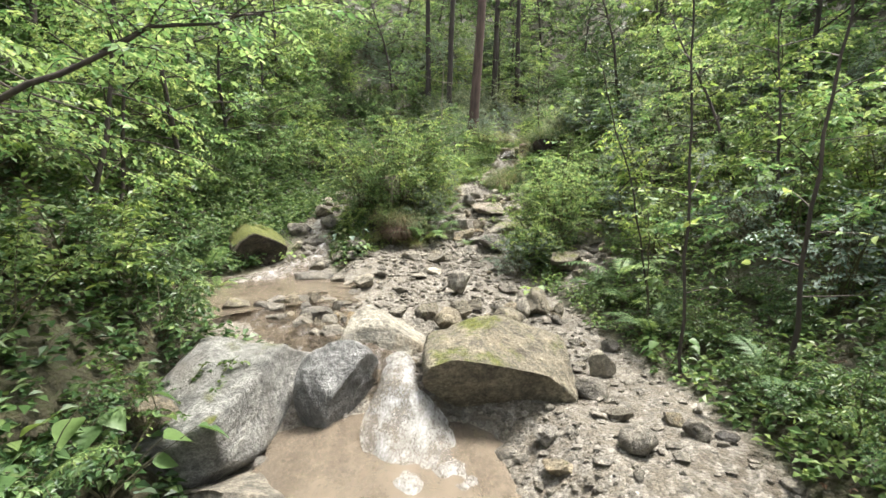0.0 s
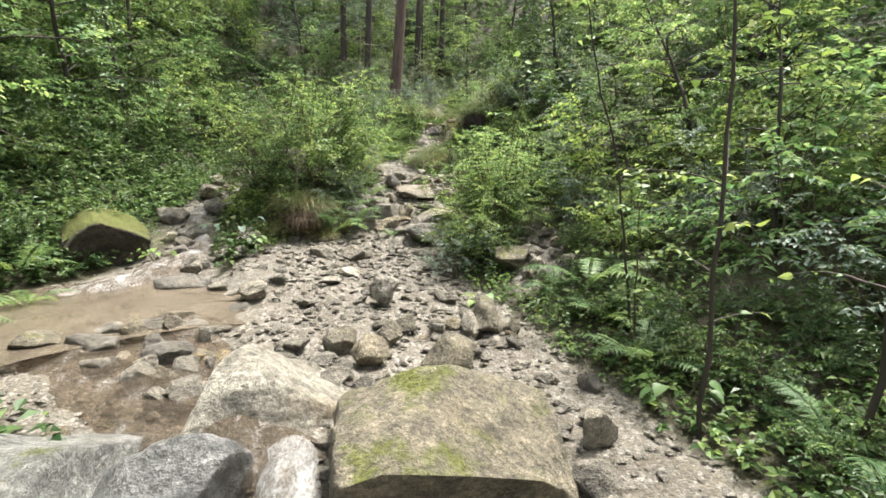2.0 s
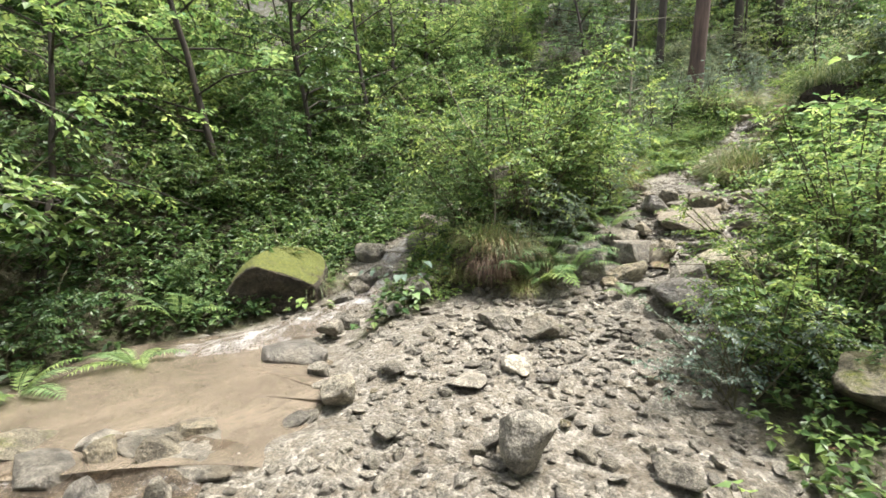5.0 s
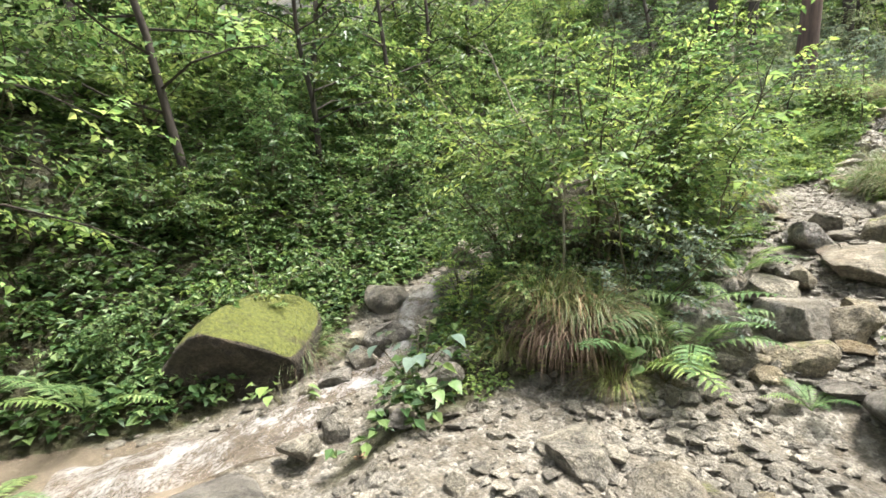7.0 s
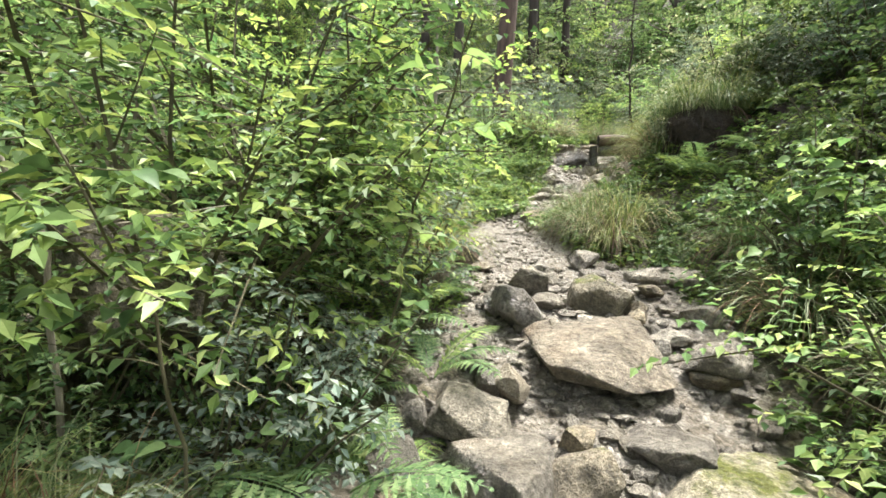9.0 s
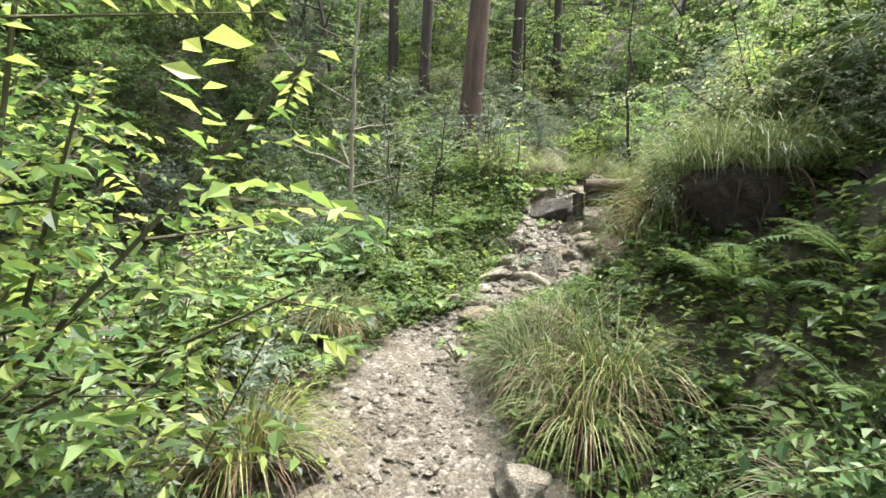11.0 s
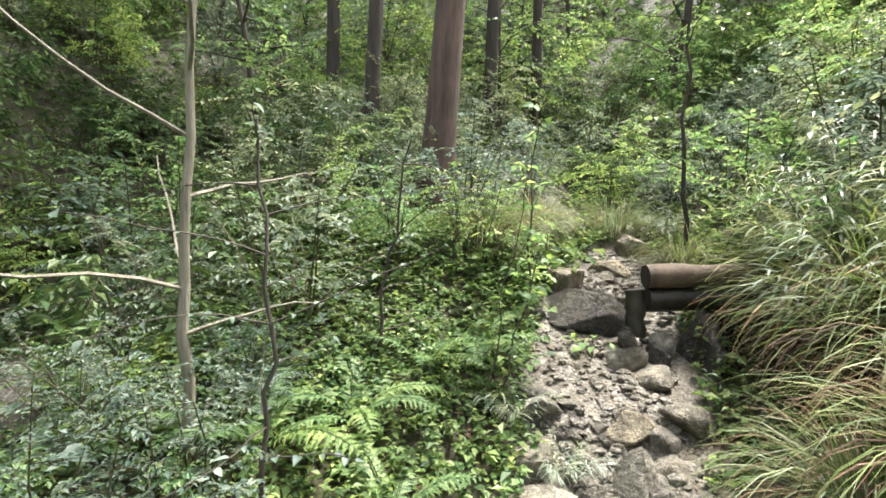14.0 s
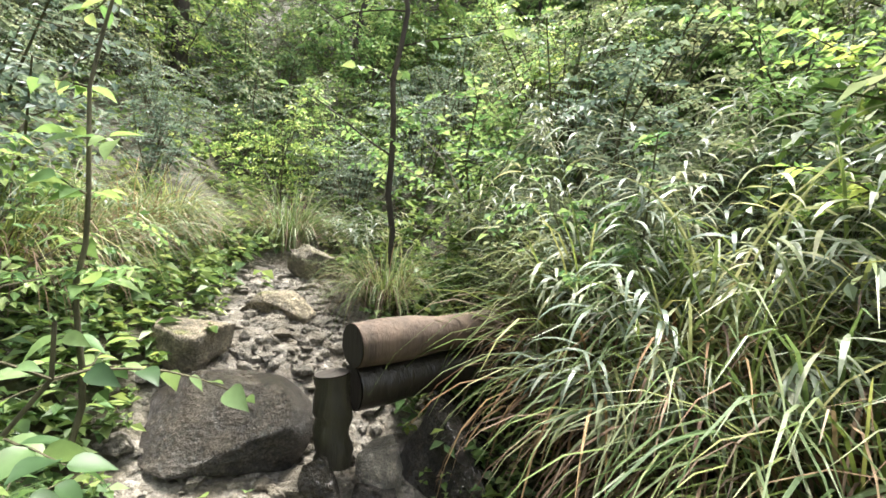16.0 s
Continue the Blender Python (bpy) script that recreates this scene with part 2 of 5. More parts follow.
# near-black: the shade of the hollow under the bank is in these colours
EARTH = rock_material("root_earth_darkened_for_shade", (0.008, 0.0055, 0.0035), (0.04, 0.026, 0.016), tint=(0.03, 0.018, 0.01))
ROOT = bark_material("root_darkened_for_shade", (0.008, 0.005, 0.003), (0.035, 0.021, 0.012), 9)
ROOT_EARTH = bark_material("brown_earth", (0.03, 0.018, 0.01), (0.09, 0.055, 0.03), 5)
LOGBARK = bark_material("weathered_log", (0.035, 0.024, 0.017), (0.125, 0.085, 0.06), 12)
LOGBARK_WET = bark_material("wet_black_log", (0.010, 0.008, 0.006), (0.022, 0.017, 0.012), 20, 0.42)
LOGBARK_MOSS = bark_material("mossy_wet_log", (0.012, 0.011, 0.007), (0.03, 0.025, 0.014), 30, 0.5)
# wet ends turned from the overhead light, that shade included in the colour
LOGEND = bark_material("wet_log_end_in_shade", (0.008, 0.006, 0.0045), (0.028, 0.02, 0.014), 8)
ROCK = rock_material("schist", (0.095, 0.085, 0.07), (0.29, 0.265, 0.22))
ROCK_MOSS = rock_material("mossy_schist", (0.08, 0.07, 0.052), (0.235, 0.21, 0.16), moss=0.2)
ROCK_WET = rock_material("wet_schist", (0.075, 0.067, 0.056), (0.31, 0.285, 0.25), wet=1.0)
ROCK_LOG = rock_material("thickly_mossed_stone", (0.03, 0.024, 0.017), (0.085, 0.068, 0.048), moss=0.84)
ROCK_PALE = rock_material("pale_schist", (0.16, 0.145, 0.12), (0.40, 0.37, 0.32))
ROCK_OCHRE = rock_material("ochre_stained_schist", (0.12, 0.10, 0.07), (0.31, 0.27, 0.2), moss=0.08, tint=(0.24, 0.155, 0.055))
ROCK_OCHRE_WET = rock_material("wet_brown_schist", (0.12, 0.098, 0.072), (0.36, 0.32, 0.265), wet=0.9, tint=(0.2, 0.13, 0.075))
ROCK_LICHEN = rock_material("yellow_lichened_schist", (0.13, 0.115, 0.085), (0.37, 0.34, 0.27), moss=0.05, tint=(0.34, 0.24, 0.05))
ROCK_SLAB = rock_material("wet_blue_grey_schist", (0.105, 0.104, 0.1), (0.37, 0.37, 0.36), moss=0.02, wet=0.85, tint=(0.2, 0.18, 0.15))
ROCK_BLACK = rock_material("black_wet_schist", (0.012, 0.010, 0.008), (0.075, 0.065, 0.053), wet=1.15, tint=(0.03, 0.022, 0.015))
ROCK_STAINED = rock_material("pale_water_stained_schist", (0.13, 0.12, 0.1), (0.36, 0.34, 0.3), wet=0.4, tint=(0.21, 0.145, 0.07))
GROUND = ground_material()
WATER = water_material("silty_water", (0.165, 0.135, 0.102), 0.0)
WATER_FAST = water_material("quick_water", (0.12, 0.095, 0.07), 0.34)
WATER_RUN = water_material("broken_water", (0.19, 0.16, 0.13), 0.58)
WATER_WHITE = water_material("white_water", (0.3, 0.285, 0.26), 0.52)


# ---- mesh tools ----
def mesh_of(name, verts, quads, material, smooth=False):
    """A mesh from an array of corners and an array of four-cornered faces."""
    verts, quads = np.asarray(verts, np.float32), np.asarray(quads, np.int32)
    me = bpy.data.meshes.new(name)
    k = quads.shape[1]
    me.vertices.add(len(verts))
    me.vertices.foreach_set("co", verts.ravel())
    me.loops.add(quads.size)
    me.loops.foreach_set("vertex_index", quads.ravel())
    me.polygons.add(len(quads))
    me.polygons.foreach_set("loop_start", np.arange(0, quads.size, k, dtype=np.int32))
    me.polygons.foreach_set("use_smooth", np.full(len(quads), smooth, dtype=bool))
    me.update(calc_edges=True)
    me.materials.append(material)
    return me


def unit(v):
    return v / np.maximum(np.linalg.norm(v, axis=-1, keepdims=True), 1e-9)


def lattice(ix, iy, seed):
    n = (ix * 374761393 + iy * 668265263 + seed * 974634777) & 0x7FFFFFFF
    n = ((n ^ (n >> 13)) * 1274126177) & 0x7FFFFFFF
    return ((n ^ (n >> 16)) & 0xFFFF) / 65535.0


def rough(x, y, size, seed=0):
    """Smooth random relief between -1 and 1, with humps of that size."""
    x, y = np.asarray(x, float) / size, np.asarray(y, float) / size
    ix, iy = np.floor(x).astype(np.int64), np.floor(y).astype(np.int64)
    fx, fy = x - ix, y - iy
    fx, fy = fx * fx * (3 - 2 * fx), fy * fy * (3 - 2 * fy)
    a, b = lattice(ix, iy, seed), lattice(ix + 1, iy, seed)
    c, d = lattice(ix, iy + 1, seed), lattice(ix + 1, iy + 1, seed)
    return 2 * ((a + (b - a) * fx) * (1 - fy) + (c + (d - c) * fx) * fy) - 1


class Heap:
    """Collects four-cornered faces for one mesh."""

    def __init__(self):
        self.v, self.q, self.n = [], [], 0

    def add(self, verts, quads):
        self.v.append(np.asarray(verts, float))
        self.q.append(np.asarray(quads, np.int64) + self.n)
        self.n += len(verts)

    def tube(self, points, radii, sides=5):
        points = np.asarray(points, float)
        radii = np.broadcast_to(np.asarray(radii, float), (len(points),))
        along = unit(np.gradient(points, axis=0))
        side = unit(np.cross(along, np.array([0.31, 0.17, 0.93]) if abs(along[0][2]) < 0.8 else np.array([1.0, 0.2, 0.1])))
        up = np.cross(side, along)
        a = np.arange(sides) * 2 * np.pi / sides
        ring = points[:, None] + radii[:, None, None] * (np.cos(a)[None, :, None] * side[:, None] + np.sin(a)[None, :, None] * up[:, None])
        i, j = np.meshgrid(np.arange(len(points) - 1), np.arange(sides), indexing="ij")
        k = (j + 1) % sides
        self.add(ring.reshape(-1, 3), np.stack([i * sides + j, i * sides + k, (i + 1) * sides + k, (i + 1) * sides + j], -1).reshape(-1, 4))

    def leaves(self, at, way, up, length, width, fold=0.25, droop=0.25, simple=False):
        """Leaves from their stalks: two halves folded on the midrib, the tip drooping."""
        at, way = np.asarray(at, float), unit(np.asarray(way, float))
        n = len(at)
        length = np.broadcast_to(np.asarray(length, float), (n,))[:, None]
        width = np.broadcast_to(np.asarray(width, float), (n,))[:, None]
        side = unit(np.cross(way, np.asarray(up, float) + 1e-4))
        nor = np.cross(side, way)
        tip = at + way * length - nor * length * droop
        lift = nor * width * fold
        if simple:
            mid = at + way * length * 0.5
            v = np.stack([at, mid + side * width + lift, tip, mid - side * width + lift], 1)
            self.add(v.reshape(-1, 3), np.arange(n * 4).reshape(n, 4))
            return
        near, off = at + way * length * 0.28, at + way * length * 0.66 - nor * length * droop * 0.35
        v = np.stack([at, near + side * width + lift, off + side * width * 0.8 + lift, tip, off - side * width * 0.8 + lift, near - side * width + lift], 1)
        b = np.arange(n)[:, None] * 6
        self.add(v.reshape(-1, 3), np.concatenate([b + [0, 1, 2, 3], b + [0, 3, 4, 5]]))

    def broad(self, at, way, up, length, width, droop=0.3, wave=0.0):
        """Broad leaves with a curved outline, a midrib and a bent blade."""
        at, way = np.asarray(at, float), unit(np.asarray(way, float))
        n = len(at)
        length = np.broadcast_to(np.asarray(length, float), (n,))[:, None]
        width = np.broadcast_to(np.asarray(width, float), (n,))[:, None]
        side = unit(np.cross(way, np.asarray(up, float) + 1e-4))
        nor = np.cross(side, way)
        rows = []
        for u, w, lift in ((0, 0.06, 0), (0.1, 0.72, 0.02), (0.25, 1.0, 0.05), (0.42, 0.96, 0.06), (0.6, 0.76, 0.03), (0.8, 0.38, -0.05), (1.0, 0.02, -0.2)):
            mid = at + way * length * u - nor * length * droop * u * u
            out = side * width * w
            rise = nor * width * (0.28 * w)
            rows += [mid + out + rise, mid, mid - out + rise]
        v = np.stack(rows, 1)
        b = np.arange(n)[:, None, None] * 21
        k = (np.arange(6) * 3)[None, :, None]
        q = np.concatenate([b + k + np.array([0, 1, 4, 3]), b + k + np.array([1, 2, 5, 4])], 1)
        self.add(v.reshape(-1, 3), q.reshape(-1, 4))

    def mesh(self, name, material, smooth=False):
        return mesh_of(name, np.concatenate(self.v), np.concatenate(self.q), material, smooth)


def part(name, mesh, parent, label=""):
    ob = new(name, mesh)
    ob.parent = parent
    return tagged(ob, label)


# ---- the lie of the land ----
TRAIL_Y = np.array([-60, -12, 0, 4, 5.3, 6, 7.3, 8.5, 9, 9.4, 9.8, 10.2, 10.9, 11.5, 12.2, 12.75, 13.0, 13.3, 13.6, 14.1, 14.6, 15.05, 15.5, 16, 16.6, 18, 22, 30, 60, 400])
TRAIL_X = np.array([0.3, 0.3, 0.3, 0.15, 0, -0.05, -0.15, 0.1, 0.5, 0.65, 0.8, 0.95, 0.98, 0.68, 0.74, 0.72, 1.0, 1.3, 1.55, 1.8, 1.98, 2.12, 2.38, 2.62, 2.9, 3.4, 3.8, 4, 4, 4])
TRAIL_Z = np.array([-4, -1.2, -0.2, 0, 0.1, 0.18, 0.32, 0.52, 0.70, 0.88, 1.08, 1.25, 1.42, 1.58, 1.73, 1.8, 1.87, 1.95, 2.05, 2.2, 2.42, 2.62, 2.9, 3.03, 3.2, 3.65, 5.6, 12, 34, 60])
TRAIL_W = np.array([1.6, 1.6, 1.5, 1.7, 1.7, 1.6, 1.4, 1.08, 0.8, 0.75, 0.75, 0.75, 0.66, 0.56, 0.38, 0.24, 0.24, 0.28, 0.38, 0.44, 0.52, 0.5, 0.42, 0.35, 0.28, 0.2, 0.2, 0.2, 0.2, 0.2])
GULLY_Y = np.array([-60, -12, 0, 2.5, 3.2, 3.8, 4.5, 5.3, 6.5, 7.5, 8.3, 9.3, 11, 13, 16, 20, 60, 400])
GULLY_X = np.array([-0.4, -0.4, -0.4, -0.4, -0.5, -0.6, -1.2, -2.0, -2.4, -2.3, -2.4, -2.6, -2.4, -2.1, -2.0, -1.8, -1, -1])
GULLY_Z = np.array([-4.1, -1.3, -0.36, -0.34, -0.31, 0.02, 0.14, 0.2, 0.24, 0.32, 0.42, 0.78, 1.15, 1.5, 2.4, 4.6, 33, 59])
GULLY_W = np.array([0.9, 0.9, 0.9, 0.85, 0.75, 0.6, 0.9, 1.2, 1.1, 0.5, 0.36, 0.32, 0.38, 0.6, 0.4, 0.3, 0.3, 0.3])


def off_bed(x, y):
    """How far outside the trail and the gully a place is; negative in them."""
    a = np.abs(x - np.interp(y, TRAIL_Y, TRAIL_X)) - np.interp(y, TRAIL_Y, TRAIL_W)
    b = np.abs(x - np.interp(y, GULLY_Y, GULLY_X)) - np.interp(y, GULLY_Y, GULLY_W)
    return a, b


def off_side(x, y):
    """Distance outside the dry stony gutter on the right."""
    u = np.clip((y - 6.8) / 1.3, 0, 1)
    return np.hypot(x - (2.05 + 0.4 * u), y - (6.8 + 1.3 * u)) - 0.2


def bank(d, steep):
    d = np.maximum(d, 0)
    return steep * (d - 0.25 * (1 - np.exp(-d / 0.25))) * np.where(d > 9, (9 + 0.5 * (d - 9)) / np.maximum(d, 1e-6), 1)


def land(x, y, fine=True):
    x, y = np.asarray(x, float), np.asarray(y, float)
    a, b = off_bed(x, y)
    h1 = np.interp(y, TRAIL_Y, TRAIL_Z) + bank(a, np.where(x > np.interp(y, TRAIL_Y, TRAIL_X), 0.62, np.interp(y, [10.0, 11.0], [0.7, 0.22])))
    h1 = h1 - 0.09 * np.clip(x - np.interp(y, TRAIL_Y, TRAIL_X), -2, 1.4) * np.interp(y, [3.0, 4.5, 7.5, 9.0], [0, 1, 1, 0])
    h2 = np.interp(y, GULLY_Y, GULLY_Z) + bank(b, 0.85)
    k = 0.12
    m = np.clip(0.5 + 0.5 * (h2 - h1) / k, 0, 1)
    h = h2 * (1 - m) + h1 * m - k * m * (1 - m)
    h = np.minimum(h, 62 + 0.02 * np.abs(x))
    out = np.clip(np.minimum(a, b) / 0.8, 0, 1)
    h = h + rough(x, y, 1.3, 3) * 0.14 * out + rough(x, y, 5.0, 4) * 0.5 * np.clip(np.minimum(a, b) / 4, 0, 1)
    if fine:
        h = h + (1 - out) * (rough(x, y, 0.45, 5) * 0.035 + rough(x, y, 0.17, 6) * 0.02) + rough(x, y, 0.09, 7) * 0.008
    return h


def spaced(inner, step, reach, grow=1.22):
    lo, hi = inner
    mid = list(np.arange(lo, hi, step))
    right, s = [hi], step
    while right[-1] < reach:
        s *= grow
        right.append(right[-1] + s)
    left, s = [lo - step], step
    while left[-1] > -reach:
        s *= grow
        left.append(left[-1] - s)
    return np.array(left[::-1] + mid + right)


def build_ground():
    xs, ys = spaced((-4.6, 4.6), 0.06, 380), spaced((1.0, 17.5), 0.06, 380)
    gx, gy = np.meshgrid(xs, ys)
    gz = land(gx, gy)
    ny, nx = gx.shape
    i, j = np.meshgrid(np.arange(ny - 1), np.arange(nx - 1), indexing="ij")
    k = i * nx + j
    me = mesh_of("ground", np.stack([gx, gy, gz], -1).reshape(-1, 3), np.stack([k, k + 1, k + nx + 1, k + nx], -1).reshape(-1, 4), GROUND, True)
    a, b = off_bed(gx, gy)
    bed = np.clip(0.62 - np.minimum(np.minimum(a, b), off_side(gx, gy)) / 0.5, 0, 1) * np.clip((17.8 - gy) / 1.5, 0, 1)
    layer = me.attributes.new("bed", "FLOAT", "POINT")
    layer.data.foreach_set("value", bed.ravel().astype(np.float32))
    return tagged(new("ground", me), "silty gravel stream bed between banks of dark leaf litter", "ground", kind="structure")


build_ground()


# ---- rocks ----
def ball(level):
    bm = bmesh.new()
    bmesh.ops.create_icosphere(bm, subdivisions=level, radius=1)
    v = np.array([p.co[:] for p in bm.verts])
    f = np.array([[p.index for p in t.verts] for t in bm.faces])
    bm.free()
    return v, f


BALLS = {n: ball(n) for n in (1, 2, 3, 4, 5)}


def rock_shape(seed, size, level=3, cuts=14, bulge=0.1, flat=0.0, planes=()):
    """A broken stone: a ball split along flat planes, then weathered."""
    rng = np.random.default_rng(seed)
    v, f = BALLS[level]
    v = v.copy()
    for _ in range(cuts):
        n = unit(rng.normal(size=3))
        over = np.maximum(v @ n - rng.uniform(0.38, 0.8), 0)
        v -= over[:, None] * n * 0.97
    for nx, ny, nz, d in planes:
        n = unit(np.array([nx, ny, nz], float))
        v -= np.maximum(v @ n - d, 0)[:, None] * n * 0.86
    if flat:
        over = np.maximum(v[:, 2] - flat, 0)
        v[:, 2] -= over * 0.95
    v /= np.abs(v).max(0)
    for s, amount in ((0.9, bulge), (0.35, bulge * 0.4), (0.14, bulge * 0.16)):
        w = rough(v[:, 0] + v[:, 2] * 0.7 + seed, v[:, 1] - v[:, 2] * 0.6, s, seed) * amount
        v += unit(v) * w[:, None]
    return v * np.asarray(size) / 2, f


def boulder(label, x, y, z, width, depth, height, turn=0.0, lean=(0.0, 0.0), seed=1, material=None, level=4, cuts=14, flat=0.0, name="boulder", planes=()):
    """A single stone; x, y its middle, z its middle's height."""
    v, f = rock_shape(seed, (width, depth, height), level, cuts, 0.1, flat, planes)
    ob = new(name, mesh_of(name, v, f, material or ROCK, level > 3))
    ob.matrix_world = pose(x, y, z, lean[0], lean[1], turn)
    return tagged(ob, label, "rock")


def stone(label, x, y, width, height, material=None, turn=0.0, seed=1, deep=0.85, lean=(0.0, 0.0), cuts=14, flat=0.0, level=4, sink=0.2):
    """A stone by its front foot on the ground, its width and height."""
    depth = width * deep
    sink += 0.14 if flat else 0.0
    yc = y + depth * 0.42
    z = float(land(x, yc, False))
    return boulder(label, x, yc, z + height * (0.5 - sink), width, depth, height, turn, lean, seed, material, level, cuts, flat, "boulder" if width > 0.45 else "stone")


def rocks_of_lower_stream():
    boulder("long wet grey schist slab beside the cascade", -1.6, 3.55, 0.09, 1.12, 1.95, 1.02, -4, (0, 0), 11, ROCK_SLAB, 5, 2, 0,
            planes=((0.05, -0.42, 1, 0.46), (1, -0.1, 0.05, 0.62), (-0.9, 0, 0.5, 0.6), (0, -1, -0.1, 0.8), (0.2, 1, 0.2, 0.75)))
    boulder("rounded wet purple-grey boulder in the cascade", -0.80, 3.58, 0.0, 0.66, 0.66, 0.78, 10, (0, 0), 12, ROCK_SLAB, 5, 3, 0, planes=((0.1, -0.75, 0.75, 0.8),))
    boulder("pale boulder with an ochre water stain", -0.56, 4.4, 0.14, 1.02, 1.05, 0.92, -12, (0, 0), 13, ROCK_STAINED, 5, 8, 0,
            planes=((0.15, -0.35, 0.9, 0.55), (0.7, -0.6, 0.1, 0.6), (-0.8, -0.2, 0.3, 0.65)))
    boulder("large mossy schist boulder with an undercut face", 0.53, 3.68, 0.05, 1.5, 1.0, 0.92, -6, (0, 0), 14, ROCK_MOSS, 5, 9, 0,
            planes=((0.38, -0.3, 0.9, 0.36), (-0.3, -0.1, 0.9, 0.55), (0.1, -0.85, -0.5, 0.34), (0.1, -0.85, -0.5, 0.34), (-0.95, -0.2, 0.1, 0.8), (0.85, -0.3, 0.45, 0.5), (0, 0.8, 0.5, 0.6)))
    boulder("low grey slab at the edge of the lower pool", -1.12, 2.55, -0.3, 0.85, 0.9, 0.4, 20, (4, 0), 15, ROCK, 5, 10)
    boulder("moss-topped boulder with a dark flat face", -3.12, 8.0, 0.6, 1.0, 1.9, 0.92, 26, (9, 0), 48, ROCK_LOG, 5, 0, 0,
            planes=((0.15, -1, -0.1, 0.42), (0.15, -1, -0.1, 0.42), (0.5, -0.1, 0.8, 0.72)))
    stone("pale stone wedged under the slab", -1.78, 2.75, 0.42, 0.42, ROCK_OCHRE, 30, 16)
    stone("upright angular grey stone in the gravel", 1.35, 3.81, 0.28, 0.36, ROCK, 20, 17, lean=(0, -18))
    stone("flat stone beside the large boulder", 1.17, 3.46, 0.3, 0.16, ROCK, 0, 18)
    stone("tall angular grey stone in the gravel", 0.62, 4.72, 0.42, 0.42, ROCK_MOSS, 25, 19, lean=(0, 12))
    stone("angular pale stone standing in the gravel", 0.2, 6.16, 0.37, 0.40, ROCK_PALE, 15, 20, lean=(0, -10))
    stone("long split block lying uphill", 1.16, 5.62, 0.34, 0.38, ROCK_MOSS, 4, 21, deep=1.9, flat=0.6)
    stone("narrow pale stone leaning on a block", 0.97, 5.56, 0.18, 0.28, ROCK_PALE, -20, 22, deep=1.7)
    stone("mossy stone at the foot of the bank", 1.40, 5.63, 0.2, 0.22, ROCK_MOSS, 0, 23)
    stone("round stone in the gravel", 0.68, 3.0, 0.2, 0.16, ROCK_PALE, 0, 24)
    stone("rounded stone in the gravel", 1.2, 2.66, 0.28, 0.2, ROCK, -20, 25)
    stone("stone at the foot of the bank", 1.62, 2.8, 0.22, 0.16, ROCK, 0, 26)
    stone("flat stone in wet gravel", 0.71, 2.69, 0.2, 0.1, ROCK_OCHRE, 0, 27)
    stone("flat dark wet stone in the pool", -1.95, 6.68, 0.7, 0.32, ROCK_WET, 8, 28, deep=0.7, flat=0.5)
    stone("dark wet stone in the rapid", -1.9, 5.03, 0.36, 0.22, ROCK_WET, 0, 29)
    stone("long low wet ledge damming the pool", -1.5, 5.45, 0.9, 0.24, ROCK_WET, 6, 30, deep=0.5, flat=0.5)
    stone("mossy flat stone in the rapid", -2.3, 5.1, 0.45, 0.2, ROCK_MOSS, 0, 31)
    stone("angular stone in the gravel", -1.04, 6.28, 0.32, 0.2, ROCK, 10, 32)
    stone("dark stone in the gravel", -0.2, 4.52, 0.3, 0.22, ROCK, 0, 33)
    stone("mossy stone in the gravel", -0.15, 5.11, 0.34, 0.24, ROCK_MOSS, 12, 34)
    stone("rust-brown angular stone in the gravel", 0.01, 4.92, 0.34, 0.26, ROCK_OCHRE, -15, 35)
    stone("pointed mossy stone in the gravel", 0.2, 5.3, 0.25, 0.26, ROCK_MOSS, 0, 36)
    stone("grey stone in the gravel", 0.39, 5.6, 0.33, 0.2, ROCK_MOSS, 20, 37)
    stone("pale stone in the gravel", 0.68, 5.58, 0.2, 0.18, ROCK_PALE, 0, 38)
    stone("pale flat stone in the gravel", -0.52, 5.1, 0.24, 0.17, ROCK, 0, 39)
    stone("white stone in the gravel", 0.16, 4.6, 0.16, 0.2, ROCK_PALE, 20, 40)
    stone("block under the bush on the bank", 1.9, 7.12, 0.66, 0.48, ROCK_MOSS, 30, 41, flat=0.6)
    stone("grey stone below the bush", 0.89, 6.43, 0.27, 0.22, ROCK, 0, 42)
    stone("grey stone in mid stream", -0.15, 7.6, 0.36, 0.26, ROCK, 0, 43)
    stone("dark flat stone in mid stream", -0.56, 7.85, 0.38, 0.18, ROCK, 0, 44)
    stone("pale flat stone in mid stream", -0.4, 6.75, 0.36, 0.1, ROCK_PALE, 15, 45)
    stone("flat stone half sunk in gravel", -0.15, 7.15, 0.34, 0.1, ROCK_PALE, -20, 46)


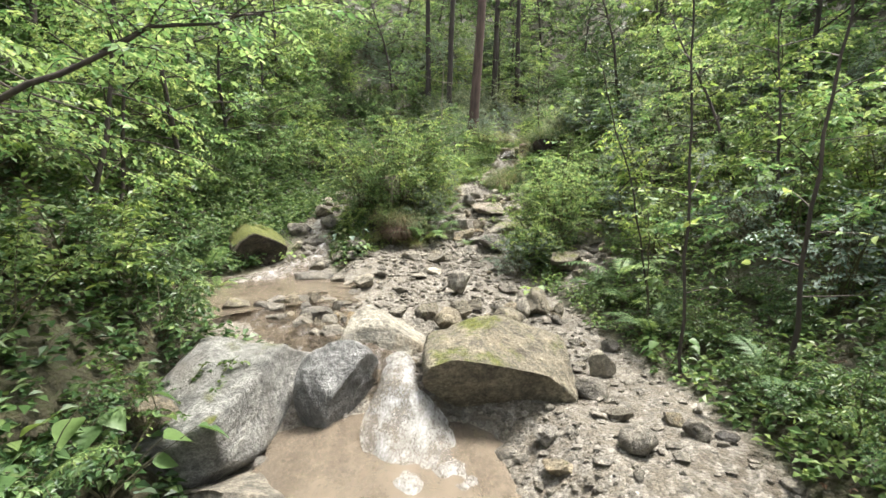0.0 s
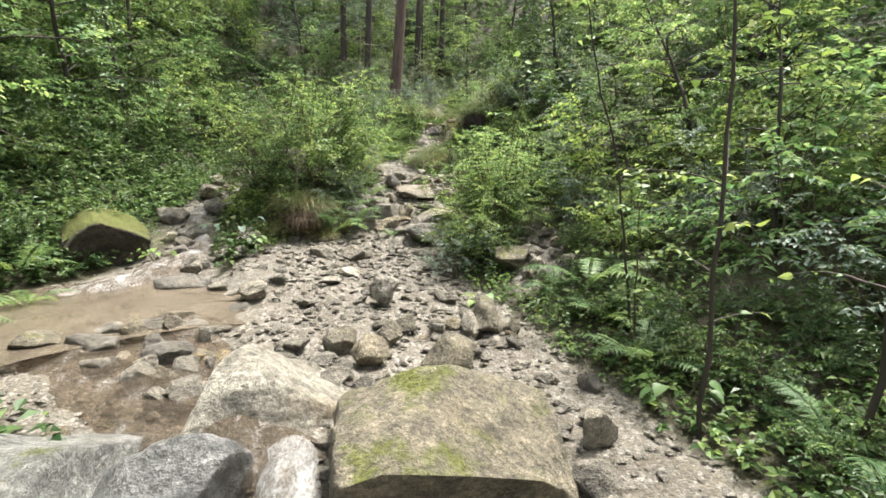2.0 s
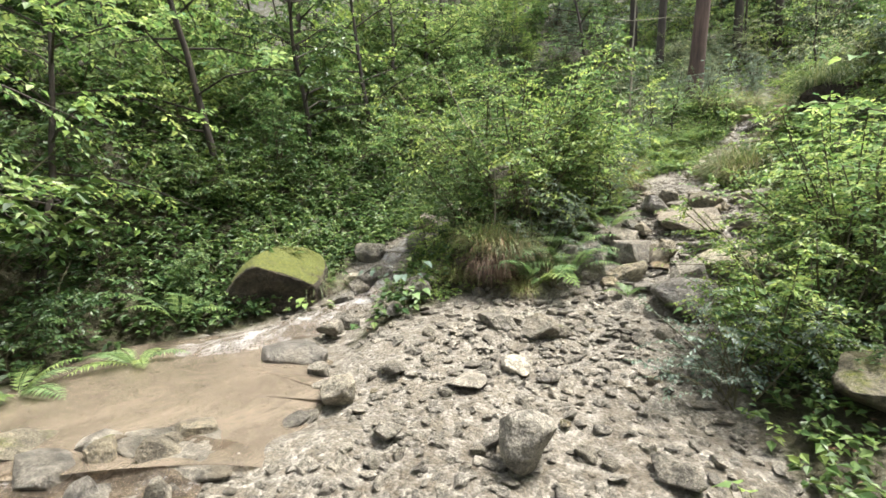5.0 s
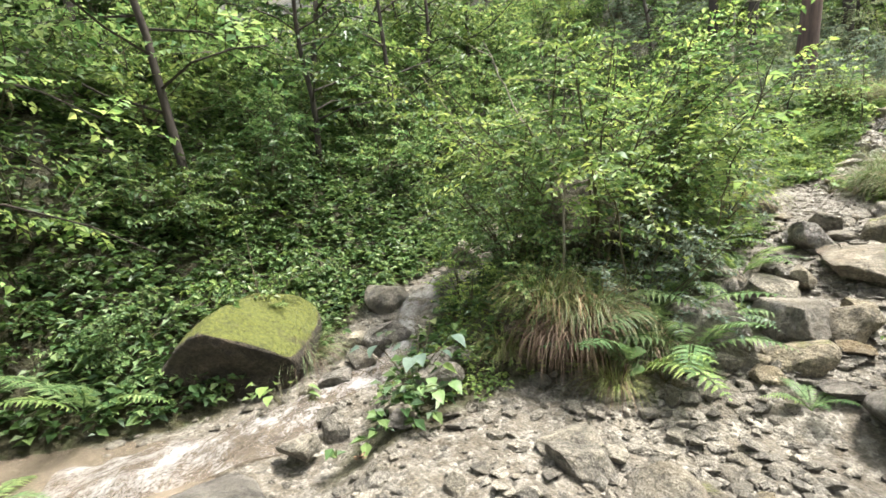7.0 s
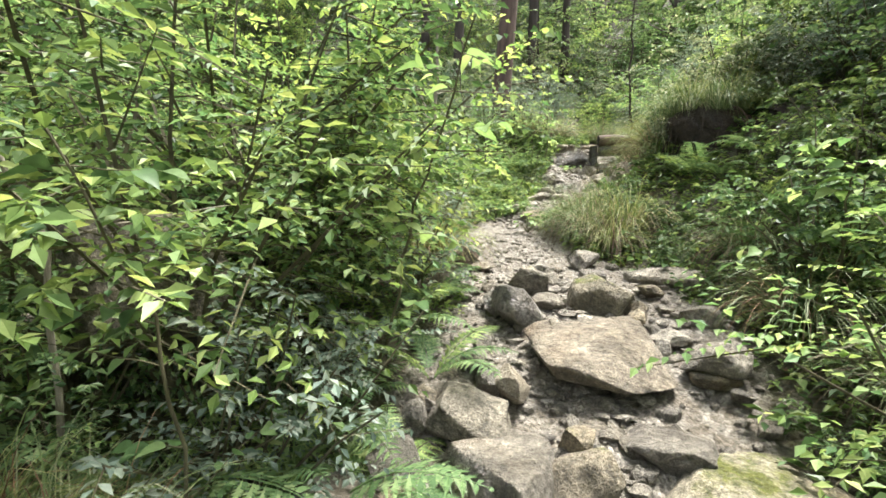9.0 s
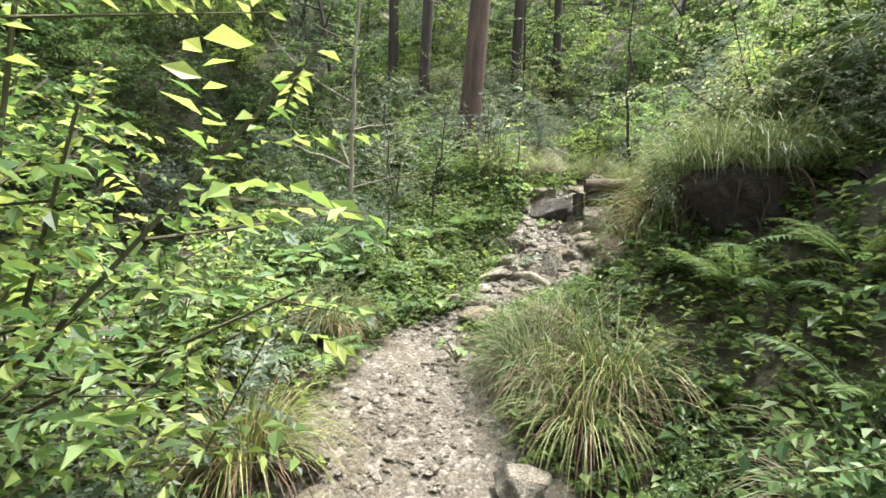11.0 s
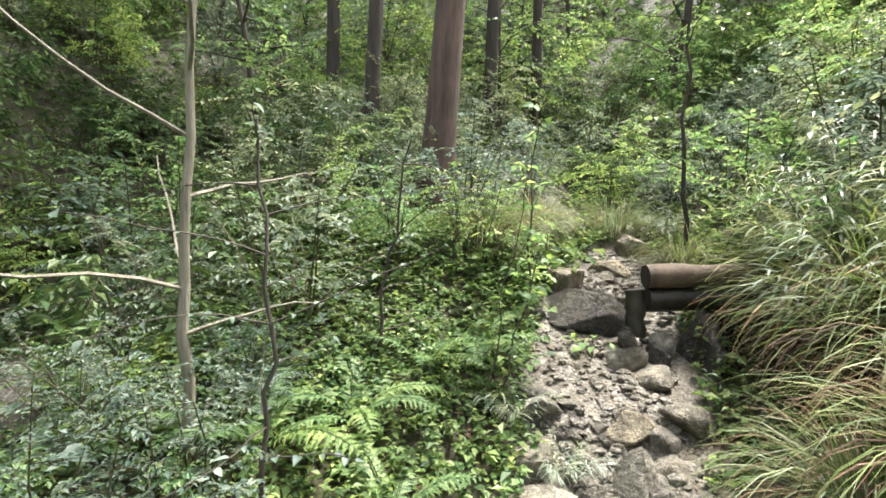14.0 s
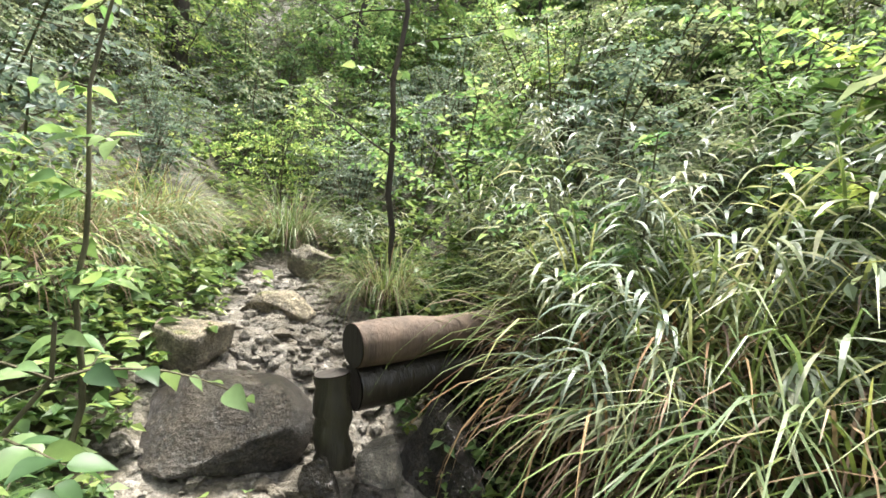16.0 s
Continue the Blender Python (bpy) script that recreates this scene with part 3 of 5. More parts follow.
def rocks_of_upper_trail():
    stone("wet grey boulder with a dark undercut", 0.0, 8.92, 0.56, 0.42, ROCK_WET, 8, 50, flat=0.6)
    stone("broad wet slab in the trail", 0.42, 9.16, 0.5, 0.3, ROCK_WET, -10, 51, deep=1.2, flat=0.5)
    stone("dark angular stone in the trail", 0.29, 9.52, 0.4, 0.24, ROCK, -20, 52)
    stone("brown wet stone in the trail", 0.42, 8.92, 0.36, 0.24, ROCK_OCHRE, 0, 53)
    stone("broad wet sloping slab with running water", 1.0, 9.72, 0.86, 0.30, ROCK_OCHRE_WET, -6, 54, deep=0.85, flat=0.4, level=5, lean=(12, 0))
    stone("upright brown-stained block in the trail", 0.74, 9.22, 0.32, 0.36, ROCK_OCHRE, 12, 55)
    stone("dark grey slab at the trail's edge", 1.5, 9.86, 0.34, 0.24, ROCK_WET, 20, 56)
    stone("wet rounded stone in the trail", 0.56, 10.3, 0.36, 0.28, ROCK_WET, 0, 57)
    stone("rounded mossy stone in the trail", 1.08, 10.42, 0.46, 0.32, ROCK_MOSS, 10, 58)
    stone("pale flat slab across the trail", 1.7, 10.75, 0.62, 0.22, ROCK_PALE, -14, 59, flat=0.5)
    stone("small grey stone in the trail", 0.69, 10.72, 0.3, 0.24, ROCK, 0, 60)
    stone("stone at the trail's edge", 1.2, 10.5, 0.3, 0.22, ROCK_MOSS, 0, 61)
    stone("large ochre-lichened slab beside the trail", 1.38, 8.9, 0.9, 0.42, ROCK_LICHEN, 14, 62, deep=0.8, flat=0.5, level=5)
    stone("wet flat stone in the trail", 1.1, 9.42, 0.4, 0.18, ROCK_WET, 0, 63, flat=0.5)
    stone("white flat stone in the trail", 1.38, 10.14, 0.24, 0.08, ROCK_PALE, -20, 64)
    stone("grey block below the slab", 0.98, 8.72, 0.42, 0.34, ROCK, 35, 65)
    stone("large wet stone below the bush", 0.95, 8.35, 0.55, 0.36, ROCK_WET, 25, 66, deep=1.1)
    stone("flat stone in the gravel", -0.5, 7.7, 0.4, 0.18, ROCK, 0, 67, flat=0.5)
    stone("broken slab resting on gravel", 0.0, 7.75, 0.36, 0.16, ROCK_MOSS, 10, 68, flat=0.5)
    stone("pale slab tilted on the trail", 1.30, 13.62, 0.5, 0.24, ROCK_PALE, 22, 69, flat=0.5, lean=(0, -22))
    stone("upright pale slab beside the rill", 1.82, 13.86, 0.25, 0.34, ROCK_PALE, 10, 70, deep=0.6)
    stone("pale mossy slab at the trail's edge", 1.12, 12.9, 0.42, 0.2, ROCK_OCHRE, -15, 71, flat=0.5)
    stone("white angular stone on the trail", 1.55, 13.12, 0.22, 0.14, ROCK_PALE, 0, 72)
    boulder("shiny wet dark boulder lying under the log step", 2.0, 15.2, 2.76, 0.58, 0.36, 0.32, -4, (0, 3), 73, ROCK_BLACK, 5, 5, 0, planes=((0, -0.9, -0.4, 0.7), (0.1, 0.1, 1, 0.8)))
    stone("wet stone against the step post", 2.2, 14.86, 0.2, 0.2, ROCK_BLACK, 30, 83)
    stone("small wet stone under the step", 2.42, 14.84, 0.2, 0.2, ROCK_WET, 0, 84)
    stone("brown stone above the step", 2.0, 15.42, 0.34, 0.2, ROCK_OCHRE, 0, 74)
    stone("flat-topped brown block above the step", 2.46, 15.76, 0.4, 0.22, ROCK_OCHRE, 6, 75, flat=0.5)
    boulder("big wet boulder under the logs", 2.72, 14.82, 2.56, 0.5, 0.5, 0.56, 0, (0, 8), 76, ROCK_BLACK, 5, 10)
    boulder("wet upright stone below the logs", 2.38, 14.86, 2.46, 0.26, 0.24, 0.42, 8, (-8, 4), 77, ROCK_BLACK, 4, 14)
    stone("angular stone in the rill", 2.25, 14.2, 0.34, 0.22, ROCK, 16, 78)
    stone("wet stone in the rill", 1.95, 14.15, 0.3, 0.2, ROCK_OCHRE, 0, 79)
    boulder("brown boulder at the edge of the rill", 2.08, 13.02, 2.32, 0.42, 0.42, 0.44, 20, (0, 0), 85, ROCK_OCHRE, 5, 11)
    for i in range(16):
        rng = np.random.default_rng(1300 + i)
        y = 13.1 + 1.6 * (i + rng.random()) / 16
        stone(("angular pale slab in the rill", "angular wet slab in the rill", "angular grey slab in the rill")[i % 3], float(np.interp(y, TRAIL_Y, TRAIL_X)) + rng.uniform(-0.4, 0.4), y, rng.uniform(0.16, 0.36), rng.uniform(0.1, 0.2), (ROCK_PALE, ROCK_WET, ROCK)[i % 3], rng.uniform(0, 180), 1320 + i, cuts=22, flat=0.5, lean=(rng.uniform(-15, 15), rng.uniform(-18, 18)))
    stone("broad dark slab in the rill", 2.15, 13.55, 0.42, 0.18, ROCK, -10, 80, flat=0.5)
    stone("dark rock at the foot of the thicket", 2.88, 16.2, 0.34, 0.3, ROCK_MOSS, 0, 81)


def rocks_of_steps():
    """The jumble of wet blocks that the trail climbs over."""
    for i in range(54):
        rng = np.random.default_rng(820 + i)
        y = 8.75 + 2.6 * (i + rng.random()) / 54
        x = float(np.interp(y, TRAIL_Y, TRAIL_X)) + rng.uniform(-0.9, 0.9) * float(np.interp(y, TRAIL_Y, TRAIL_W))
        stone(("wet angular block in the stony trail", "brown angular block in the stony trail", "grey angular block in the stony trail")[i % 3], x, y, rng.uniform(0.1, 0.27), rng.uniform(0.08, 0.18), (ROCK_WET, ROCK_OCHRE, ROCK)[i % 3], rng.uniform(0, 180), 840 + i, level=3, cuts=24)


rocks_of_steps()


def rocks_of_gully():
    stone("grey rock below the little fall", -2.35, 8.55, 0.45, 0.3, ROCK_WET, 0, 90)
    stone("wet dark rock in the little fall", -2.75, 9.1, 0.5, 0.36, ROCK_WET, 15, 91)
    stone("pale wet rock in the little fall", -2.3, 9.5, 0.42, 0.34, ROCK_PALE, -10, 92)
    stone("rock behind the bush on the island", -0.95, 9.3, 0.8, 0.9, ROCK_MOSS, 12, 93)
    stone("rock in the gully", -2.6, 10.4, 0.5, 0.35, ROCK, 12, 94)
    for i in range(30):
        rng = np.random.default_rng(300 + i)
        y = 11 + i * 0.13
        stone("rounded grey rock in the gully", float(np.interp(y, GULLY_Y, GULLY_X)) + rng.uniform(-0.7, 0.8), y, rng.uniform(0.2, 0.5), rng.uniform(0.18, 0.34), (ROCK, ROCK_MOSS, ROCK_PALE)[i % 3], rng.uniform(0, 90), 320 + i, level=3)


def rocks_of_rapid():
    for i in range(30):
        rng = np.random.default_rng(700 + i)
        u = rng.random()
        stone("dark wet stone in the quick water", -0.6 - 1.5 * u + rng.uniform(-0.35, 0.45), 4.0 + 1.5 * u + rng.uniform(-0.15, 0.3), rng.uniform(0.12, 0.34), rng.uniform(0.12, 0.24), (ROCK_WET, ROCK_OCHRE, ROCK)[i % 3], rng.uniform(0, 90), 720 + i, level=3)
    for i in range(16):
        rng = np.random.default_rng(760 + i)
        stone("wet stone at the edge of the run", -2.2 + rng.uniform(-0.5, 0.75), 6.9 + 1.9 * rng.random(), rng.uniform(0.12, 0.35), rng.uniform(0.1, 0.24), (ROCK_WET, ROCK)[i % 2], rng.uniform(0, 90), 780 + i, level=3)


rocks_of_rapid()


def rocks_of_side_gutter():
    for i in range(22):
        rng = np.random.default_rng(500 + i)
        u = i / 21
        stone("angular pale stone in the dry gutter", 2.1 + 0.4 * u + rng.uniform(-0.25, 0.25), 6.6 + 1.5 * u, rng.uniform(0.12, 0.3), rng.uniform(0.1, 0.2), (ROCK_PALE, ROCK, ROCK_MOSS)[i % 3], rng.uniform(0, 90), 520 + i, level=3)


rocks_of_side_gutter()
rocks_of_lower_stream()
rocks_of_upper_trail()
rocks_of_gully()


def loose_stones():
    """Single stones that lie about the bed, each a thing, and the gravel between them."""
    rng = np.random.default_rng(5)
    kinds = []
    for k in range(10):
        v, f = rock_shape(400 + k, (1, rng.uniform(0.6, 0.95), rng.uniform(0.35, 0.7)), 2, 16, 0.06)
        kinds.append(mesh_of("stone", v, f, (ROCK, ROCK_PALE, ROCK, ROCK_OCHRE, ROCK_WET)[k % 5], False))
    made = 0
    while made < 150:
        y = (rng.uniform(1.8, 11.3) if made % 6 else rng.uniform(12.8, 16.2)) if made % 3 else rng.uniform(4, 9)
        x = rng.uniform(-2.2, 2.6)
        a, b = off_bed(x, y)
        if a > 0.05 or (a > -0.1 and rng.random() < 0.5) or (b < -0.1 and rng.random() < 0.7):
            continue
        s = 0.07 + 0.2 * rng.random() ** 1.7
        ob = new("stone", kinds[made % 10])
        ob.matrix_world = pose(x, y, float(land(x, y)) + s * 0.12, rng.uniform(-20, 20), rng.uniform(-20, 20), rng.uniform(0, 360)) @ Matrix.Diagonal((s, s, s, 1))
        tagged(ob, "loose angular stone lying in the silty gravel", "rock", "loose stones in the stream bed")
        made += 1
    for label, n, mat, seed in (("grey angular rubble over the stream bed", 400, ROCK, 11), ("pale angular rubble over the stream bed", 300, ROCK_PALE, 12)):
        rng = np.random.default_rng(seed)
        h, f, made = [], BALLS[2][1], 0
        while made < n:
            y = rng.uniform(3.0, 11.2) if made % 2 else rng.uniform(3.8, 8.6)
            x = float(np.interp(y, TRAIL_Y, TRAIL_X)) + rng.normal() * float(np.interp(y, TRAIL_Y, TRAIL_W)) * 0.7
            a, b = off_bed(x, y)
            if a > 0.05 or rough(x, y, 0.6, 22) < -0.35:
                continue
            v, _ = rock_shape(6000 + 1000 * seed + made, (1, rng.uniform(0.5, 0.95), rng.uniform(0.22, 0.55)), 2, 20, 0.05)
            turn = np.array(Euler((rng.uniform(-0.4, 0.4), rng.uniform(-0.4, 0.4), rng.uniform(0, 6.28))).to_matrix())
            s = 0.04 + 0.11 * rng.random() ** 1.6
            h.append(v @ turn.T * s + np.array([x, y, float(land(x, y)) + s * 0.1]))
            made += 1
        faces = (f[None] + np.arange(n)[:, None, None] * len(BALLS[2][0])).reshape(-1, 3)
        tagged(new("rubble", mesh_of("rubble", np.concatenate(h), faces, mat)), label, "gravel", kind="stuff")
    v, f = BALLS[1]
    for label, n, lo, hi, mat, seed in (("pale gravel strewn over the stream bed", 4200, 0.012, 0.05, ROCK_PALE, 8), ("grey gravel strewn over the stream bed", 4200, 0.015, 0.06, ROCK, 9)):
        rng = np.random.default_rng(seed)
        y = rng.uniform(1.6, 16.5, n * 2)
        x = np.interp(y, TRAIL_Y, TRAIL_X) + rng.normal(size=n * 2) * np.interp(y, TRAIL_Y, TRAIL_W) * 0.6
        x = np.where(rng.random(n * 2) < 0.2, np.interp(y, GULLY_Y, GULLY_X) + rng.normal(size=n * 2) * np.interp(y, GULLY_Y, GULLY_W) * 0.7, x)
        keep = np.minimum(*off_bed(x, y)) < 0.15
        keep &= rough(x, y, 0.5, 21) > -0.45
        x, y = x[keep][:n], y[keep][:n]
        k = len(x)
        s = (lo + (hi - lo) * rng.random(k) ** 2.5) * np.interp(y, [10.8, 11.4, 12.6, 13.2], [1, 0.5, 0.5, 1])
        shape = v[None] * (1 + 0.35 * rng.normal(size=(k, len(v), 1)).clip(-1, 1)) * rng.uniform(0.5, 1.2, (k, 1, 3)) * np.array([1, 1, 0.6])
        pts = shape * s[:, None, None] + np.stack([x, y, land(x, y) + s * 0.15], -1)[:, None]
        faces = (f[None] + np.arange(k)[:, None, None] * len(v)).reshape(-1, 3)
        tagged(new("gravel", mesh_of("gravel", pts.reshape(-1, 3), faces, mat)), label, "gravel", kind="stuff")


loose_stones()


# ---- water ----
def stream(name, label, path, material, seed, rise=0.03, humps=0.012):
    """A sheet of water along (x, y, z, half width) stations."""
    p = np.array(path, float)
    d = np.concatenate([[0], np.cumsum(np.linalg.norm(np.diff(p[:, :3], axis=0), axis=1))])
    s = np.arange(0, d[-1], 0.05)
    c = np.stack([np.interp(s, d, p[:, i]) for i in range(4)], -1)
    for _ in range(6):
        c[1:-1] = (c[:-2] + c[1:-1] * 2 + c[2:]) / 4
    way = unit(np.gradient(c[:, :2], axis=0))
    side = np.stack([way[:, 1], -way[:, 0]], -1)
    n = 25
    u = np.linspace(-1, 1, n)
    wob = 1 + 0.22 * rough(s, s * 0, 0.4, seed)
    xy = c[:, None, :2] + side[:, None] * (u[None, :, None] * (c[:, 3] * wob)[:, None, None])
    z = c[:, 2][:, None] + humps * (rough(xy[..., 0], xy[..., 1], 0.22, seed) + 0.6 * rough(xy[..., 0], xy[..., 1], 0.09, seed + 1)) + rise - 0.1 * np.abs(u)[None] ** 3
    i, j = np.meshgrid(np.arange(len(s) - 1), np.arange(n - 1), indexing="ij")
    k = i * n + j
    me = mesh_of(name, np.concatenate([xy, z[..., None]], -1).reshape(-1, 3), np.stack([k, k + 1, k + n + 1, k + n], -1).reshape(-1, 4), material, True)
    return tagged(new(name, me), label, "water", kind="structure")


stream("water_pool_lower", "murky brown pool below the cascade", [(-0.5, 0.6, -0.27, 1.1), (-0.45, 1.8, -0.24, 1.1), (-0.4, 2.6, -0.22, 1.1), (-0.4, 3.5, -0.2, 0.9)], WATER, 1, humps=0.006)
stream("water_cascade", "white water tumbling between boulders", [(-0.02, 2.5, -0.235, 0.26), (-0.1, 2.8, -0.205, 0.33), (-0.2, 3.02, -0.15, 0.32), (-0.27, 3.2, -0.03, 0.27), (-0.31, 3.4, 0.07, 0.2), (-0.34, 3.6, 0.13, 0.17), (-0.38, 3.8, 0.16, 0.14)], WATER_WHITE, 2, humps=0.06)
stream("water_rapid", "quick shallow water between wet stones", [(-0.33, 3.75, 0.12, 0.2), (-0.75, 4.1, 0.15, 0.35), (-1.15, 4.5, 0.18, 0.5), (-1.5, 4.95, 0.21, 0.6), (-1.8, 5.5, 0.255, 0.75)], WATER_FAST, 3, humps=0.03)
stream("water_pool_upper", "shallow silty pool beside the gravel", [(-1.7, 5.2, 0.25, 0.9), (-2.2, 5.9, 0.265, 1.5), (-2.4, 6.5, 0.275, 1.6), (-2.3, 7.1, 0.28, 0.9)], WATER, 4, humps=0.004)
stream("water_run", "white stream running into the pool", [(-2.95, 6.6, 0.285, 0.3), (-2.68, 6.92, 0.32, 0.34), (-2.45, 7.25, 0.37, 0.3), (-2.3, 7.6, 0.4, 0.2), (-2.3, 7.95, 0.43, 0.2), (-2.26, 8.3, 0.47, 0.2), (-2.2, 8.6, 0.54, 0.16)], WATER_RUN, 5, humps=0.03)
stream("water_fall", "little white fall over rocks in the gully", [(-2.2, 8.5, 0.52, 0.14), (-2.26, 8.85, 0.65, 0.12), (-2.42, 9.1, 0.8, 0.13), (-2.5, 9.4, 0.86, 0.16), (-2.52, 9.75, 0.98, 0.13), (-2.5, 10.1, 1.03, 0.14)], WATER_WHITE, 6, humps=0.03)


# ---- plants ----
def grow(rng, start, way, length, bend, steps=6, wobble=0.12):
    """A stem's line: from a start along a way, bent by gravity."""
    pts, p, d = [np.array(start, float)], np.array(start, float), unit(np.array(way, float))
    for _ in range(steps):
        d = unit(d + np.array([0, 0, bend / steps]) + rng.normal(size=3) * wobble)
        p = p + d * length / steps
        pts.append(p)
    return np.array(pts)


def twig_leaves(rng, heap, line, count, size, slim=0.3, simple=False, broad=False):
    """Leaves set in two rows along a twig, spread flat."""
    s = np.linspace(0.15, 1.0, count) * (len(line) - 1)
    i = np.minimum(s.astype(int), len(line) - 2)
    at = line[i] + (line[i + 1] - line[i]) * (s - i)[:, None]
    along = unit(line[i + 1] - line[i])
    side = unit(np.cross(along, np.array([0, 0, 1.0])) + 1e-3)
    hand = np.where(np.arange(count) % 2 == 0, 1.0, -1.0)[:, None]
    way = along * 0.6 + side * hand + rng.normal(size=(count, 3)) * 0.28
    way[:, 2] -= 0.15
    up = np.array([0, 0, 1.0]) + rng.normal(size=(count, 3)) * 0.4
    length = size * rng.uniform(0.55, 1.25, count)
    if broad:
        heap.broad(at, way, up, length, length * slim, rng.uniform(0.15, 0.4))
    else:
        heap.leaves(at, way, up, length, length * slim, 0.2, rng.uniform(0.1, 0.35), simple)


def shrub_meshes(seed, height, spread, stems, twigs, leaves, size, leaf, slim=0.3, simple=False):
    rng = np.random.default_rng(seed)
    wood, green = Heap(), Heap()
    for _ in range(stems):
        a = rng.uniform(0, 2 * np.pi)
        out = rng.uniform(0.15, 1.0) * spread / height
        line = grow(rng, (rng.normal() * 0.06, rng.normal() * 0.06, -0.05), (np.cos(a) * out, np.sin(a) * out, 1), height * rng.uniform(0.6, 1.15), -0.35, 7, 0.1)
        wood.tube(line[[0, 2, 4, 7]], np.array([0.009, 0.007, 0.005, 0.003]) * (0.5 + height * 0.6), 3)
        for q in range(twigs):
            s = rng.uniform(0.2, 1.0) * (len(line) - 1.01)
            i = int(s)
            at = line[i] + (line[i + 1] - line[i]) * (s - i)
            b = a + rng.normal() * 1.3
            tl = rng.uniform(0.18, 0.42) * height * (1.25 - 0.6 * s / len(line))
            tw = grow(rng, at, (np.cos(b), np.sin(b), rng.uniform(-0.1, 0.6)), tl, -0.45, 4, 0.1)
            if q % 2 == 0:
                wood.tube(tw[[0, 4]], np.array([0.0035, 0.0012]) * (0.6 + height * 0.4), 3)
            twig_leaves(rng, green, tw, leaves, size, slim, simple)
        twig_leaves(rng, green, line[-3:], leaves, size, slim, simple)
    return wood.mesh("branchwork", STEM), green.mesh("foliage", leaf)


def frond_mesh(rng, a, length, leaf, pairs=16, width=0.2, rise=1.0, flop=-1.5, small=8):
    """One arching frond: a stalk with two rows of leaflets, each cut into smaller ones."""
    green = Heap()
    line = grow(rng, (0, 0, 0), (np.cos(a) * 0.7, np.sin(a) * 0.7, rise), length, flop, 10, 0.03)
    green.tube(line, np.linspace(0.004, 0.001, len(line)), 3)
    s = np.linspace(0.18, 0.99, pairs) * (len(line) - 1)
    i = np.minimum(s.astype(int), len(line) - 2)
    at = line[i] + (line[i + 1] - line[i]) * (s - i)[:, None]
    along = unit(line[i + 1] - line[i])
    side = unit(np.cross(along, np.array([0, 0, 1.0])))
    nor = np.cross(side, along)
    u = np.linspace(0, 1, pairs)
    reach = length * width * np.clip(np.sin(np.pi * (0.16 + 0.84 * u)) ** 0.8, 0.06, 1)
    for hand in (1.0, -1.0):
        way = unit(along * 0.42 + side * hand - nor * 0.12 + rng.normal(size=(pairs, 3)) * 0.06)
        green.leaves(at, way, nor, reach, length * (0.011 if small else 0.0085) + 0 * reach, 0.1, 0.15, bool(small))
        if not small:
            continue
        f = np.linspace(0.12, 0.94, small)
        base = (at[:, None] + way[:, None] * (reach[:, None] * f)[..., None]).reshape(-1, 3)
        ln = np.repeat(reach, small) * 0.23 * np.tile(1.1 - f, pairs)
        for other in (1.0, -1.0):
            green.leaves(base, np.repeat(along, small, 0) * other + np.repeat(way, small, 0) * 0.55, np.repeat(nor, small, 0), ln, ln * 0.3, 0.0, 0.1, True)
    return green.mesh("frond", leaf)


def fern_kind(seed, fronds, length, leaf, label="bright green fern with arching fronds", **shape):
    rng = np.random.default_rng(seed)
    return thing("fern", label, "fern", "ferns along the banks", [("frond", frond_mesh(rng, 2 * np.pi * k / fronds + rng.normal() * 0.3, length * rng.uniform(0.7, 1.15), leaf, rise=rng.uniform(0.8, 1.3), **shape)) for k in range(fronds)])


def grass_meshes(seed, blades, length, leaf, wide=0.006, spread=0.12, flop=1.7):
    rng = np.random.default_rng(seed)
    h = Heap()
    steps = 7
    a = rng.uniform(0, 2 * np.pi, blades)
    r = spread * np.sqrt(rng.random(blades))
    p = np.stack([np.cos(a) * r, np.sin(a) * r, np.full(blades, -0.02)], -1)
    a = a + rng.normal(size=blades) * 0.5
    out = rng.uniform(0.1, 0.75, blades)
    d = unit(np.stack([np.cos(a) * out, np.sin(a) * out, np.ones(blades)], -1))
    ln = length * rng.uniform(0.45, 1.15, blades)
    side = unit(np.stack([-np.sin(a), np.cos(a), rng.normal(size=blades) * 0.3], -1))
    fl = rng.uniform(0.5, 1.0, blades) * flop
    rows = []
    for k in range(steps + 1):
        u = k / steps
        w = wide * rng.uniform(0.95, 1.05, blades) * (1 - u ** 2.5) * (0.6 + 0.8 * min(u * 3, 1)) + 0.0004
        rows.append(np.stack([p - side * w[:, None], p + side * w[:, None]], 1))
        d = unit(d + np.stack([0 * fl, 0 * fl, -fl / steps * (0.4 + 1.2 * u)], -1))
        p = p + d * (ln / steps)[:, None]
    v = np.stack(rows, 1).reshape(blades, -1, 3)
    b = (np.arange(blades) * (steps + 1) * 2)[:, None, None]
    k = (np.arange(steps) * 2)[None, :, None]
    q = (b + k + np.array([0, 1, 3, 2])[None, None]).reshape(-1, 4)
    h.add(v.reshape(-1, 3), q)
    return h.mesh("blades", leaf)


def thing(name, label, category, group, parts):
    root = new(name)
    for pname, me in parts:
        part(pname, me, root)
    return tagged(root, label, category, group)


def set_at(ob, x, y, turn=0.0, scale=1.0, sink=0.0, lean=(0.0, 0.0)):
    ob.scale = (scale,) * 3
    ob.matrix_basis = pose(x, y, float(land(x, y, False)) - sink, lean[0], lean[1], turn) @ Matrix.Diagonal((scale, scale, scale, 1))
    return ob


def again(ob, x, y, turn, scale=1.0, sink=0.0, lean=(0.0, 0.0)):
    c = copy_thing(ob, Matrix.Identity(4))
    return set_at(c, x, y, turn, scale, sink, lean)


